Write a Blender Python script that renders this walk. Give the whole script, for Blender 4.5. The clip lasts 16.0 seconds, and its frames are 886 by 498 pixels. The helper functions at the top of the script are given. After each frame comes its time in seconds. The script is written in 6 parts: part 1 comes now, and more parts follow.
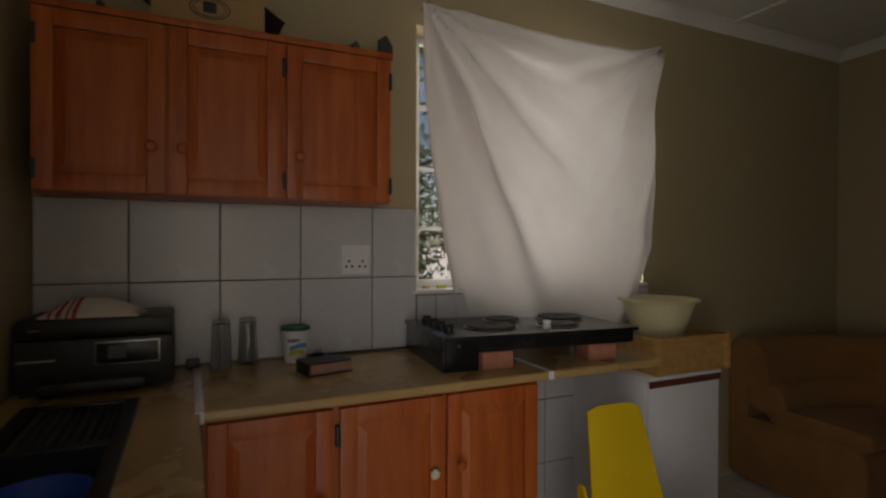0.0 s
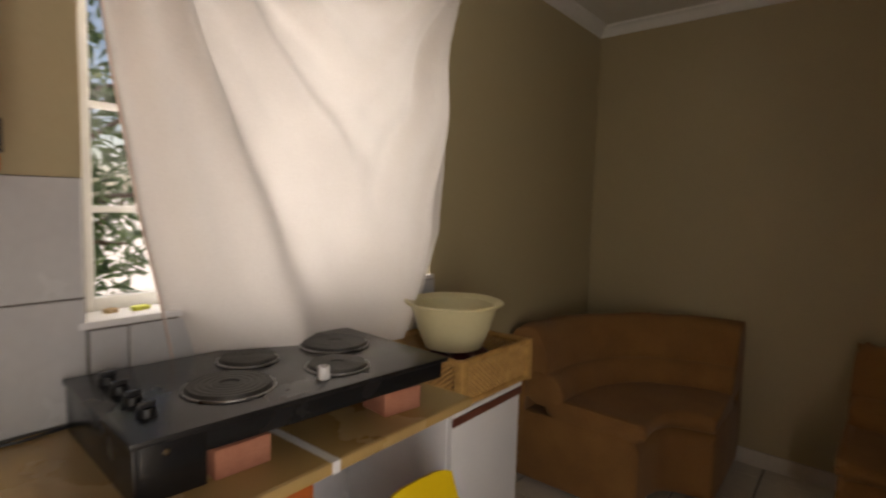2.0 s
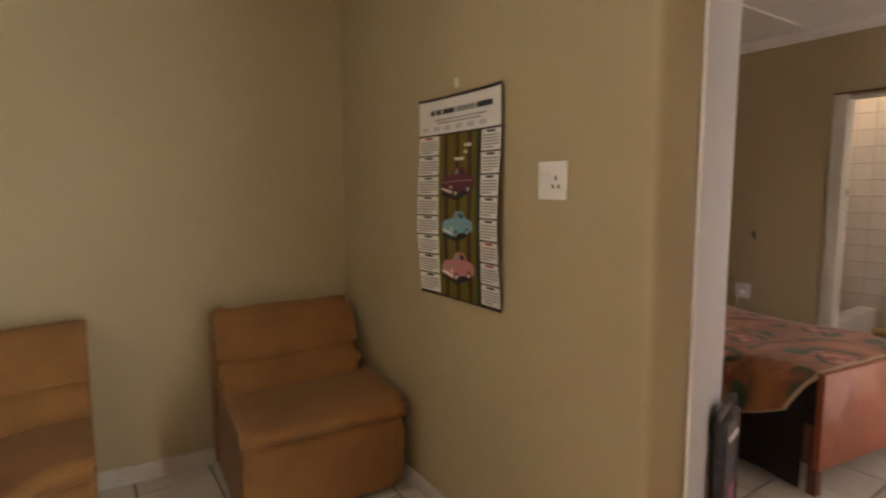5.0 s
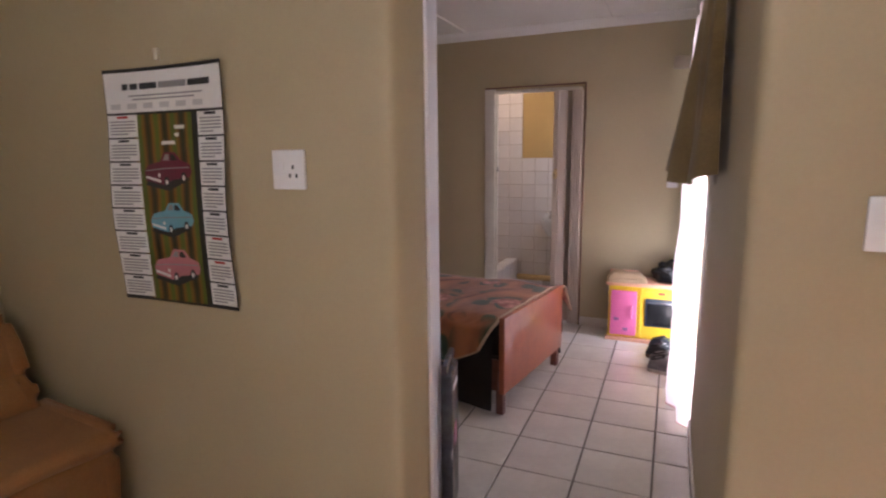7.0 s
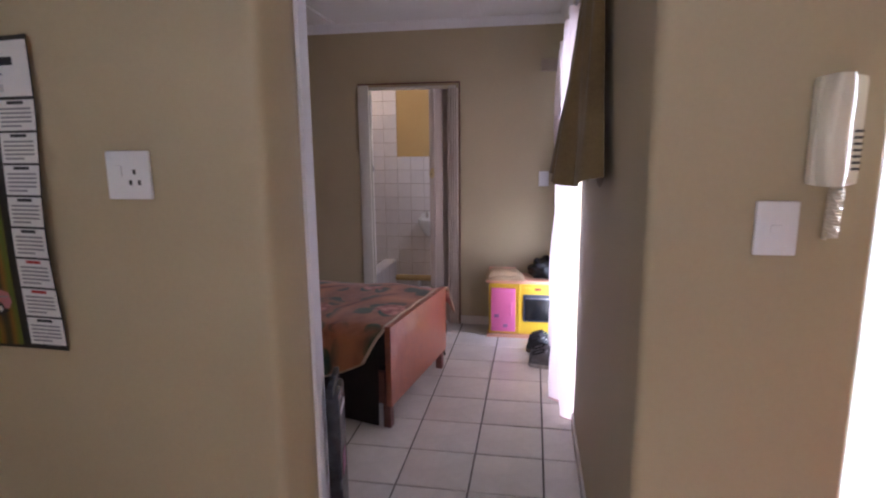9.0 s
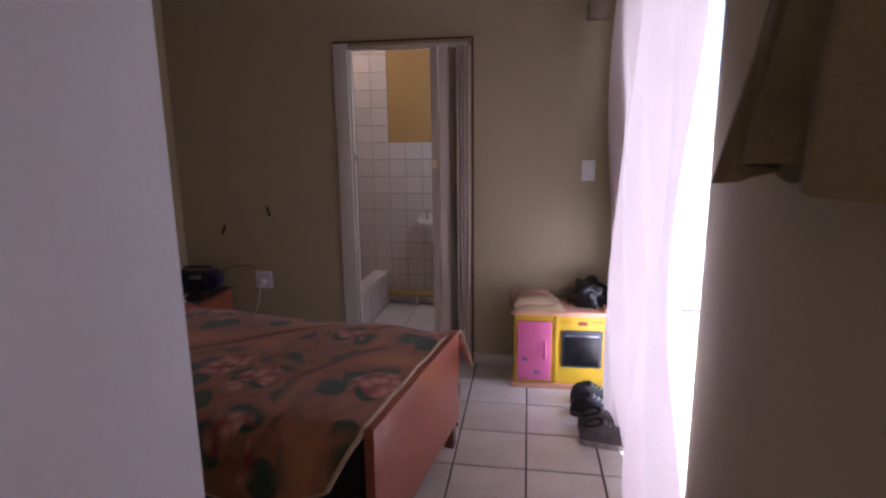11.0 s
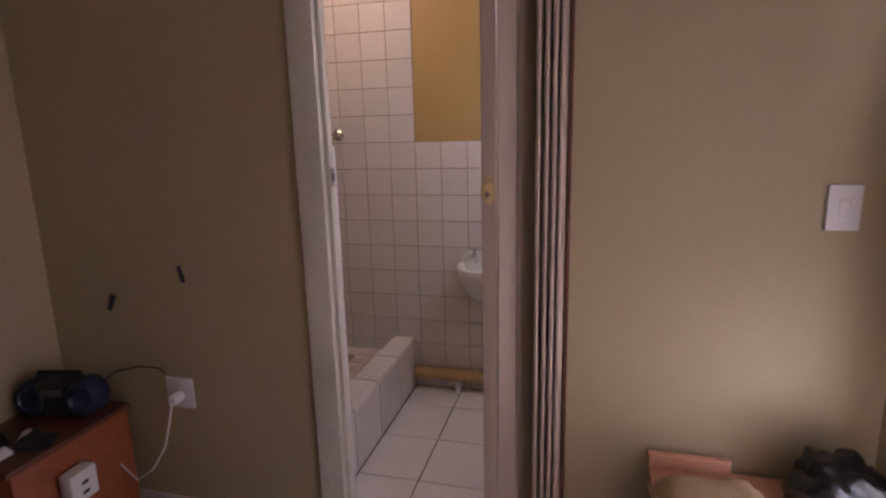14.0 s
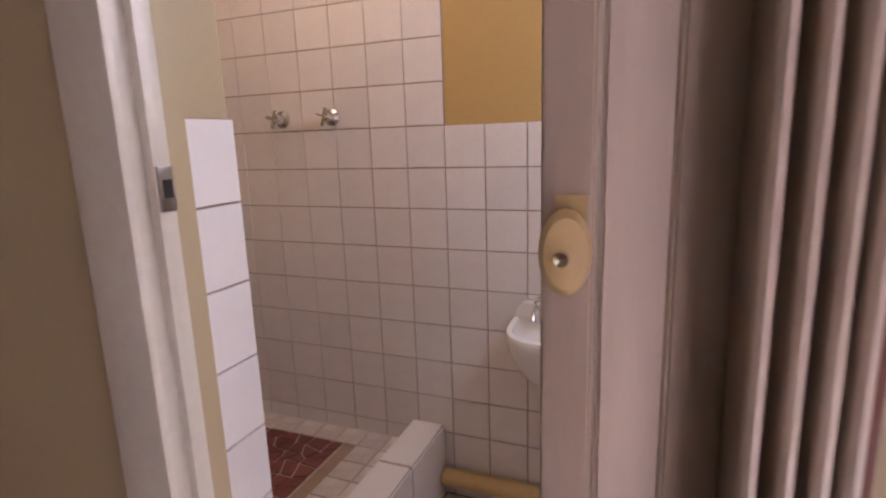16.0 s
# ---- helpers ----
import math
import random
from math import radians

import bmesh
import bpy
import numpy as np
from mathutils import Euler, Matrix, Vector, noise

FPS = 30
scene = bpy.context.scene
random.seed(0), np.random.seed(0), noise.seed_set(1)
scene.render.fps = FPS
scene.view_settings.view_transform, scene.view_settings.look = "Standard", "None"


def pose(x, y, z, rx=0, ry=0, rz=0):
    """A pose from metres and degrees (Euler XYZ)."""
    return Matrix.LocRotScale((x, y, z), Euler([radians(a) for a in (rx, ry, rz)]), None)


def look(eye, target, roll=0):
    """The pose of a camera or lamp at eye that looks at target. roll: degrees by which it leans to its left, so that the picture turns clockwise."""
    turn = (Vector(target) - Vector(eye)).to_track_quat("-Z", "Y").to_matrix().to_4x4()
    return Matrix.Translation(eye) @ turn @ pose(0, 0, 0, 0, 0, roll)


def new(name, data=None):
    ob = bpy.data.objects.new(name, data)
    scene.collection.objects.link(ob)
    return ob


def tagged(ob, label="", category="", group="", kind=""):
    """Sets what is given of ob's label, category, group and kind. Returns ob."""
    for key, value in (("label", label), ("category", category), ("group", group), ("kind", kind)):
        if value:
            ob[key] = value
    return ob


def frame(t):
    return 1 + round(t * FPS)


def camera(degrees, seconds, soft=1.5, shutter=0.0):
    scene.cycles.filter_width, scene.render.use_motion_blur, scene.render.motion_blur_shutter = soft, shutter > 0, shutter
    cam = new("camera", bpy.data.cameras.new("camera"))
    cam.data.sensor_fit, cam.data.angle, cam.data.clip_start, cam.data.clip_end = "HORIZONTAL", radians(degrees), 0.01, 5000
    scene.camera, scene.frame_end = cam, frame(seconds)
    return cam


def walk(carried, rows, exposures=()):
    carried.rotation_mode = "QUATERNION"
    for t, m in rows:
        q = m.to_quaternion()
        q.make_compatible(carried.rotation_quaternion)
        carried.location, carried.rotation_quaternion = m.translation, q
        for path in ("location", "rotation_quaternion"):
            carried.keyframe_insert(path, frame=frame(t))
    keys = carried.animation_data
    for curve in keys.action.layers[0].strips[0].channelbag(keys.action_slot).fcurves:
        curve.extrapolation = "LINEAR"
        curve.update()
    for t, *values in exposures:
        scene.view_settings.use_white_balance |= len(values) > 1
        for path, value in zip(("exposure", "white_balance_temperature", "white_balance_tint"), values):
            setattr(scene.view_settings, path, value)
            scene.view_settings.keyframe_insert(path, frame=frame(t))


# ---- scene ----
cam = camera(78.8, 16.0, soft=2.2, shutter=0.4)
PATH = [
    (0, (1.755, 1.509, 1.334), (2.611, 3.317, 1.322), 0.2),
    (0.5, (1.856, 1.663, 1.385), (2.84, 3.404, 1.353), 0.1),
    (1, (1.986, 1.846, 1.407), (3.144, 3.475, 1.337), 0.2),
    (1.5, (2.082, 2.017, 1.414), (3.397, 3.52, 1.296), 0.3),
    (2, (2.151, 2.183, 1.454), (3.726, 3.404, 1.282), 1.5),
    (2.5, (2.288, 2.309, 1.41), (4.069, 3.204, 1.251), 1.5),
    (3, (2.396, 2.431, 1.39), (4.309, 2.996, 1.24), 1.2),
    (3.5, (2.478, 2.584, 1.383), (4.47, 2.668, 1.229), 1.1),
    (4, (2.548, 2.648, 1.379), (4.505, 2.276, 1.202), 0.7),
    (4.5, (2.647, 2.65, 1.394), (4.493, 1.913, 1.18), -0.1),
    (5, (2.745, 2.663, 1.396), (4.388, 1.547, 1.170), -0.4),
    (7.3, (2.878, 2.784, 1.454), (3.555, 0.933, 1.117), -0.6),
    (7.5, (2.873, 2.794, 1.461), (3.492, 0.923, 1.123), -0.6),
    (8, (2.867, 2.804, 1.477), (3.347, 0.893, 1.134), -0.6),
    (8.2, (2.87, 2.805, 1.479), (3.298, 0.881, 1.138), -0.6),
    (10.3, (3.166, 1.874, 1.418), (3.459, -0.07, 1.046), -0.5),
    (10.5, (3.178, 1.743, 1.435), (3.484, -0.196, 1.05), -0.7),
    (11, (3.235, 1.464, 1.425), (3.542, -0.475, 1.041), -0.7),
    (11.5, (3.307, 1.19, 1.449), (3.621, -0.745, 1.059), -0.8),
    (12, (3.356, 0.89, 1.471), (3.716, -1.037, 1.076), -0.9),
    (12.5, (3.404, 0.621, 1.481), (3.803, -1.297, 1.082), -1.0),
    (13, (3.408, 0.341, 1.5), (3.849, -1.567, 1.094), -1.2),
    (13.5, (3.446, 0.051, 1.484), (3.927, -1.847, 1.078), -1.3),
    (14, (3.535, -0.277, 1.459), (4.029, -2.172, 1.054), -1.4),
    (14.5, (3.576, -0.615, 1.424), (4.088, -2.506, 1.021), -1.5),
    (15, (3.619, -0.919, 1.401), (4.19, -2.793, 0.999), -1.7),
    (15.5, (3.678, -1.183, 1.41), (4.333, -3.028, 1.005), -1.8),
    (16, (3.729, -1.39, 1.392), (4.468, -3.205, 0.992), -1.9),
]

EXPOSURES = [
    (0, -0.7, 7500, 14), (0.5, -0.3, 7500, 14), (1.5, 0.3, 7900, 16), (2.5, 0.55, 8000, 18), (3.5, 1.12, 7900, 18), (4.5, 2.0, 7700, 14), (5, 2.3, 7400, 14),
    (7.5, 2.45, 5600, 24), (8, 2.3, 5400, 24), (10.5, 1.95, 5500, 27), (11.5, 1.15, 5800, 30), (12.5, 0.95, 6000, 30), (14, 1.95, 6200, 33), (15, 2.2, 6300, 34), (16, 2.6, 6200, 30)]
walk(cam, [(t, look(eye, target, roll)) for t, eye, target, roll in PATH], EXPOSURES)

# ---- light ----
world = bpy.data.worlds.new("world")
scene.world = world
world.use_nodes = True
wn = world.node_tree.nodes
sky = wn.new("ShaderNodeTexSky")
sky.sky_type, sky.sun_disc = "NISHITA", False
sky.sun_elevation, sky.sun_rotation = radians(58), radians(-96)
wn["Background"].inputs["Strength"].default_value = 0.14
world.node_tree.links.new(sky.outputs[0], wn["Background"].inputs[0])
sun = new("sun", bpy.data.lights.new("sun", "SUN"))
sun.data.energy, sun.data.angle, sun.data.color = 4.5, radians(0.6), (1.0, 0.95, 0.87)
sun.matrix_world = look((0, 0, 20), (13, 1.5, 0))


def daylight(name, eye, target, w, h, power, color, spread=180):
    """Sky light standing in an opening, or an added fill of the same shape."""
    lamp = new(name, bpy.data.lights.new(name, "AREA"))
    lamp.data.shape, lamp.data.size, lamp.data.size_y = "RECTANGLE", w, h
    lamp.data.energy, lamp.data.color = power, color
    lamp.data.spread = radians(spread)
    lamp.matrix_world = look(eye, target)
    return lamp


daylight("kitchen_window_light", (3.41, 3.95, 1.72), (3.41, 2.0, 1.72), 0.70, 1.12, 23, (0.93, 0.97, 1.0))
daylight("front_door_light", (1.84, 0.90, 1.05), (4.40, 2.20, 1.05), 1.05, 2.05, 20, (0.94, 0.97, 1.0), 135)
daylight("garden_door_light", (2.47, -0.9, 1.16), (4.0, -0.9, 1.16), 1.5, 2.2, 15.0, (0.95, 0.97, 1.0))
# added cool fill to brighten the bathroom tiles; the end wall has no window
daylight("bathroom_fill_light", (3.32, -2.55, 1.95), (5.0, -2.6, 0.9), 0.5, 0.5, 1.7, (0.92, 0.96, 1.0))
bulb_light = new("bathroom_bulb", bpy.data.lights.new("bathroom_bulb", "POINT"))
bulb_light.data.energy, bulb_light.data.color, bulb_light.data.shadow_soft_size = 1.5, (1.0, 0.74, 0.50), 0.035
bulb_light.location = (4.75, -2.62, 2.427)

# ---- materials ----


def mat(name, c1, c2=None, rough=0.6, scale=6.0, fine=60.0, bump=0.02, metal=0.0, spread=0.5, sheen=0.0, coat=0.0, vary=0.0, trans=0.0, coords="Object"):
    """Two tones mixed by coarse and fine noise, with fine relief."""
    m = bpy.data.materials.new(name)
    m.use_nodes = True
    t = m.node_tree
    b = t.nodes["Principled BSDF"]
    c2 = c2 or tuple(x * 0.8 for x in c1)
    tc = t.nodes.new("ShaderNodeTexCoord")
    n1, n2 = t.nodes.new("ShaderNodeTexNoise"), t.nodes.new("ShaderNodeTexNoise")
    n1.inputs["Scale"].default_value, n1.inputs["Detail"].default_value = scale, 5
    n2.inputs["Scale"].default_value, n2.inputs["Detail"].default_value = fine, 3
    for n in (n1, n2):
        t.links.new(tc.outputs[coords], n.inputs["Vector"])
    add = t.nodes.new("ShaderNodeMath")
    add.operation = "ADD"
    half = t.nodes.new("ShaderNodeMath")
    half.operation, half.inputs[1].default_value = "MULTIPLY", 0.45
    t.links.new(n2.outputs["Fac"], half.inputs[0])
    t.links.new(n1.outputs["Fac"], add.inputs[0])
    t.links.new(half.outputs[0], add.inputs[1])
    ramp = t.nodes.new("ShaderNodeValToRGB")
    ramp.color_ramp.elements[0].position, ramp.color_ramp.elements[1].position = 0.72 - spread / 2, 0.72 + spread / 2
    ramp.color_ramp.elements[0].color, ramp.color_ramp.elements[1].color = (*c2, 1), (*c1, 1)
    t.links.new(add.outputs[0], ramp.inputs["Fac"])
    out = ramp.outputs["Color"]
    if vary:
        info, hsv, mr = t.nodes.new("ShaderNodeObjectInfo"), t.nodes.new("ShaderNodeHueSaturation"), t.nodes.new("ShaderNodeMapRange")
        mr.inputs["To Min"].default_value, mr.inputs["To Max"].default_value = 1 - vary, 1 + vary
        t.links.new(info.outputs["Random"], mr.inputs["Value"])
        t.links.new(mr.outputs["Result"], hsv.inputs["Value"])
        t.links.new(out, hsv.inputs["Color"])
        out = hsv.outputs["Color"]
    t.links.new(out, b.inputs["Base Color"])
    rr = t.nodes.new("ShaderNodeMapRange")
    rr.inputs["To Min"].default_value, rr.inputs["To Max"].default_value = max(0.02, rough - 0.08), min(1.0, rough + 0.08)
    t.links.new(n1.outputs["Fac"], rr.inputs["Value"])
    t.links.new(rr.outputs["Result"], b.inputs["Roughness"])
    b.inputs["Metallic"].default_value = metal
    b.inputs["Sheen Weight"].default_value = sheen
    b.inputs["Coat Weight"].default_value = coat
    if bump:
        bp = t.nodes.new("ShaderNodeBump")
        bp.inputs["Strength"].default_value, bp.inputs["Distance"].default_value = min(1.0, bump * 10), 0.004
        t.links.new(add.outputs[0], bp.inputs["Height"])
        t.links.new(bp.outputs["Normal"], b.inputs["Normal"])
    if trans:
        tr, mix = t.nodes.new("ShaderNodeBsdfTranslucent"), t.nodes.new("ShaderNodeMixShader")
        mix.inputs["Fac"].default_value = trans
        t.links.new(out, tr.inputs["Color"])
        t.links.new(b.outputs[0], mix.inputs[1])
        t.links.new(tr.outputs[0], mix.inputs[2])
        t.links.new(mix.outputs[0], t.nodes["Material Output"].inputs["Surface"])
    return m


def wood(name, c1, c2, rough=0.35, axis=(14, 14, 1.2), coat=0.3):
    """Streaked wood: noise stretched along the grain."""
    m = mat(name, c1, c2, rough, coat=coat)
    t = m.node_tree
    mp = t.nodes.new("ShaderNodeMapping")
    mp.inputs["Scale"].default_value = axis
    tc = [n for n in t.nodes if n.type == "TEX_COORD"][0]
    t.links.new(tc.outputs["Object"], mp.inputs["Vector"])
    for n in t.nodes:
        if n.type == "TEX_NOISE":
            n.inputs["Scale"].default_value = 1.6 if n.inputs["Scale"].default_value < 20 else 9.0
            n.inputs["Distortion"].default_value = 0.6
            t.links.new(mp.outputs["Vector"], n.inputs["Vector"])
    return m


def glass(name, rough=0.02):
    m = bpy.data.materials.new(name)
    m.use_nodes = True
    b = m.node_tree.nodes["Principled BSDF"]
    b.inputs["Transmission Weight"].default_value = 1.0
    b.inputs["Roughness"].default_value = rough
    b.inputs["IOR"].default_value = 1.45
    return m


WALL = mat("beige_wall_paint", (0.44, 0.368, 0.225), (0.395, 0.328, 0.195), 0.55, 1.3, 90, 0.012, spread=0.8, coords="Generated")
for node in WALL.node_tree.nodes:
    if node.type == "TEX_COORD":
        for link in list(WALL.node_tree.links):
            if link.from_node == node:
                WALL.node_tree.links.new(node.outputs["Object"], link.to_socket)
WHITE = mat("white_paint", (0.81, 0.81, 0.82), (0.74, 0.74, 0.76), 0.45, 3, 70, 0.01)
CEIL = mat("ceiling_white", (0.72, 0.71, 0.67), (0.64, 0.63, 0.58), 0.8, 1.5, 80, 0.01)
CORNICE = mat("cornice_white", (0.78, 0.77, 0.74), (0.7, 0.69, 0.66), 0.7, 3, 60, 0.01)
FLOORTILE = mat("cream_floor_tile", (0.66, 0.62, 0.55), (0.56, 0.52, 0.46), 0.22, 4, 25, 0.006, vary=0.05)
GROUT = mat("dark_floor_grout", (0.13, 0.11, 0.095), (0.07, 0.06, 0.05), 0.9, 8, 90, 0.04)
WALLTILE = mat("pale_grey_wall_tile", (0.60, 0.605, 0.62), (0.53, 0.53, 0.55), 0.25, 3, 40, 0.004, vary=0.03)
WALLGROUT = mat("grey_wall_grout", (0.22, 0.21, 0.20), (0.13, 0.12, 0.11), 0.9, 9, 90, 0.03)
BATHTILE = mat("white_bath_tile", (0.76, 0.71, 0.69), (0.70, 0.65, 0.63), 0.18, 5, 40, 0.004, vary=0.04)
BATHGROUT = mat("brown_bath_grout", (0.36, 0.26, 0.19), (0.24, 0.16, 0.11), 0.9, 12, 90, 0.02)
OCHRE = mat("ochre_wall_paint", (0.50, 0.34, 0.13), (0.46, 0.30, 0.11), 0.5, 2, 70, 0.01)
ORANGEWOOD = wood("orange_stained_pine", (0.52, 0.135, 0.028), (0.32, 0.062, 0.012), 0.46, coat=0.04)
BEDWOOD = wood("reddish_bed_wood", (0.36, 0.105, 0.045), (0.26, 0.065, 0.028), 0.38, (1.5, 10, 10))
DARKWOOD = wood("dark_bed_wood", (0.16, 0.05, 0.03), (0.10, 0.03, 0.02), 0.45, (1.5, 10, 10))
WORKTOP = mat("tan_laminate", (0.44, 0.295, 0.125), (0.415, 0.272, 0.112), 0.26, 3, 160, 0.003, spread=0.9)
BLACK = mat("black_enamel", (0.014, 0.014, 0.015), (0.008, 0.008, 0.009), 0.25, 6, 80, 0.004)
BLACKPL = mat("black_plastic", (0.02, 0.02, 0.022), (0.012, 0.012, 0.013), 0.4, 8, 90, 0.01)
HOBPLATE = mat("hob_plate_iron", (0.06, 0.058, 0.055), (0.035, 0.034, 0.033), 0.5, 10, 70, 0.02, metal=0.4)
STEEL = mat("worn_steel", (0.45, 0.45, 0.46), (0.3, 0.3, 0.3), 0.3, 8, 90, 0.01, metal=1.0)
CHROME = mat("chrome", (0.75, 0.75, 0.76), (0.6, 0.6, 0.6), 0.14, 8, 90, 0.0, metal=1.0)
COTTON = mat("white_cotton_curtain", (0.80, 0.765, 0.735), (0.70, 0.66, 0.63), 0.9, 2.2, 160, 0.02, sheen=0.2, trans=0.08)
PINKCLOTH = mat("pink_curtain_cloth", (0.80, 0.70, 0.69), (0.72, 0.61, 0.60), 0.9, 2.2, 160, 0.02, sheen=0.2, trans=0.19)
SUEDE = mat("brown_suede", (0.30, 0.145, 0.045), (0.19, 0.085, 0.025), 0.95, 5, 120, 0.05, sheen=0.08, spread=0.7)
WHITEPL = mat("white_plastic", (0.78, 0.78, 0.78), (0.72, 0.72, 0.72), 0.35, 6, 60, 0.0)
CREAMPL = mat("cream_plastic", (0.70, 0.64, 0.40), (0.62, 0.56, 0.33), 0.35, 6, 60, 0.006)
IVORY = mat("ivory_plastic", (0.74, 0.68, 0.53), (0.68, 0.62, 0.47), 0.4, 6, 60, 0.0)
YELLOWPL = mat("yellow_plastic", (0.80, 0.56, 0.02), (0.72, 0.48, 0.015), 0.4, 6, 60, 0.006)
TOYYELLOW = mat("toy_yellow_plastic", (0.78, 0.52, 0.03), (0.7, 0.45, 0.02), 0.4, 6, 60, 0.006)
PINKPL = mat("magenta_pink_plastic", (0.70, 0.16, 0.34), (0.62, 0.13, 0.29), 0.4, 6, 60, 0.006)
PEACHPL = mat("peach_plastic", (0.74, 0.40, 0.26), (0.66, 0.34, 0.21), 0.45, 6, 60, 0.006)
WICKER = mat("straw_wicker", (0.55, 0.33, 0.11), (0.36, 0.19, 0.055), 0.7, 30, 160, 0.05)
BRICK = mat("salmon_brick", (0.44, 0.19, 0.12), (0.34, 0.13, 0.08), 0.9, 14, 120, 0.08)
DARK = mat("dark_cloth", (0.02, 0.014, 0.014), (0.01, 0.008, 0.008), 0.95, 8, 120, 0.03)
KHAKI = mat("khaki_cloth", (0.25, 0.175, 0.07), (0.15, 0.10, 0.04), 0.95, 5, 140, 0.04, sheen=0.2)
CARD = mat("brown_cardboard", (0.42, 0.28, 0.13), (0.36, 0.235, 0.105), 0.85, 5, 90, 0.02)
PAPER = mat("white_paper", (0.78, 0.77, 0.75), (0.72, 0.71, 0.69), 0.6, 5, 60, 0.0)
INK = mat("black_ink", (0.03, 0.03, 0.035), (0.02, 0.02, 0.025), 0.6, 5, 60, 0.0)
GREENPL = mat("dark_green_plastic", (0.03, 0.14, 0.08), (0.02, 0.1, 0.06), 0.4, 5, 60, 0.0)
BLUEPL = mat("blue_plastic", (0.03, 0.10, 0.55), (0.02, 0.08, 0.45), 0.4, 5, 60, 0.0)
CERAMIC = mat("white_ceramic", (0.82, 0.81, 0.80), (0.78, 0.77, 0.76), 0.12, 5, 60, 0.0)
TOWEL = mat("tan_towel", (0.50, 0.37, 0.22), (0.40, 0.28, 0.16), 0.95, 12, 160, 0.08)
GLASS = glass("clear_glass")
LEAF = mat("green_leaf", (0.10, 0.17, 0.05), (0.045, 0.09, 0.025), 0.5, 9, 60, 0.01, trans=0.35)
BARK = mat("brown_bark", (0.16, 0.11, 0.07), (0.08, 0.055, 0.035), 0.95, 12, 60, 0.1)
EARTH = mat("pale_paving", (0.78, 0.76, 0.72), (0.70, 0.67, 0.62), 0.9, 0.8, 30, 0.05)
STEELFRAME = mat("white_steel_window", (0.7, 0.7, 0.68), (0.6, 0.6, 0.57), 0.5, 8, 60, 0.01)

# ---- mesh helpers ----


def box(bm, x0, x1, y0, y1, z0, z1, r=0.0, seg=2):
    v = [bm.verts.new((x, y, z)) for x in (x0, x1) for y in (y0, y1) for z in (z0, z1)]
    faces = [bm.faces.new([v[i] for i in f]) for f in ((0, 1, 3, 2), (4, 6, 7, 5), (0, 4, 5, 1), (2, 3, 7, 6), (0, 2, 6, 4), (1, 5, 7, 3))]
    if r:
        edges = list({e for f in faces for e in f.edges})
        bmesh.ops.bevel(bm, geom=edges, offset=r, segments=seg, affect="EDGES", profile=0.6)
    return bm


def lathe(bm, profile, seg=28, x=0, y=0, z=0, wobble=None):
    rings = []
    for r, h in profile:
        ring = []
        for i in range(seg):
            a = 2 * math.pi * i / seg
            k = r * (1 + (wobble(a, h) if wobble else 0))
            ring.append(bm.verts.new((x + k * math.cos(a), y + k * math.sin(a), z + h)))
        rings.append(ring)
    for a, b in zip(rings, rings[1:]):
        for i in range(seg):
            bm.faces.new((a[i], a[(i + 1) % seg], b[(i + 1) % seg], b[i]))
    for ring, flip in ((rings[0], True), (rings[-1], False)):
        if (ring[0].co - ring[seg // 2].co).length > 1e-5:
            bm.faces.new(ring[::-1] if flip else ring)
    return bm


def tube(bm, pts, r, seg=8, closed=False):
    """A round bar along points; r may be one radius or one for each point."""
    pts = [Vector(p) for p in pts]
    rs = r if isinstance(r, (list, tuple)) else [r] * len(pts)
    rings = []
    for i, p in enumerate(pts):
        d = (pts[min(i + 1, len(pts) - 1)] - pts[max(i - 1, 0)]).normalized()
        u = d.orthogonal().normalized() if not rings else (prev - d * prev.dot(d)).normalized()
        prev = u
        w = d.cross(u)
        rings.append([bm.verts.new(p + rs[i] * (math.cos(2 * math.pi * k / seg) * u + math.sin(2 * math.pi * k / seg) * w)) for k in range(seg)])
    for a, b in zip(rings, rings[1:]):
        for k in range(seg):
            bm.faces.new((a[k], a[(k + 1) % seg], b[(k + 1) % seg], b[k]))
    bm.faces.new(rings[0][::-1])
    bm.faces.new(rings[-1])
    return bm


def sheet(bm, fn, nu, nv, thick=0.0):
    """A surface from fn(u, v) with u, v in 0..1; with thickness it becomes a closed slab."""
    g = [[bm.verts.new(fn(i / nu, j / nv)) for j in range(nv + 1)] for i in range(nu + 1)]
    faces = [bm.faces.new((g[i][j], g[i + 1][j], g[i + 1][j + 1], g[i][j + 1])) for i in range(nu) for j in range(nv)]
    if thick:
        bmesh.ops.recalc_face_normals(bm, faces=faces)
        bmesh.ops.solidify(bm, geom=faces, thickness=thick)
    return bm


def prism(bm, poly, axis, lo, hi):
    """A flat outline pushed along an axis (0, 1, 2)."""
    def co(p, h):
        c = list(p)
        c.insert(axis, h)
        return c
    a = [bm.verts.new(co(p, lo)) for p in poly]
    b = [bm.verts.new(co(p, hi)) for p in poly]
    n = len(poly)
    bm.faces.new(a)
    bm.faces.new(b[::-1])
    for i in range(n):
        bm.faces.new((a[i], b[i], b[(i + 1) % n], a[(i + 1) % n]))
    return bm


def obj(name, bm, material, smooth=True, angle=40):
    bmesh.ops.recalc_face_normals(bm, faces=bm.faces)
    me = bpy.data.meshes.new(name)
    bm.to_mesh(me)
    bm.free()
    for m in (material if isinstance(material, (list, tuple)) else [material]):
        me.materials.append(m)
    if smooth:
        me.shade_smooth()
        me.set_sharp_from_angle(angle=radians(angle))
    return new(name, me)


def part(name, bm, material, parent, label="", smooth=True, angle=40):
    ob = obj(name, bm, material, smooth, angle)
    ob.parent = parent
    if label:
        tagged(ob, label)
    return ob


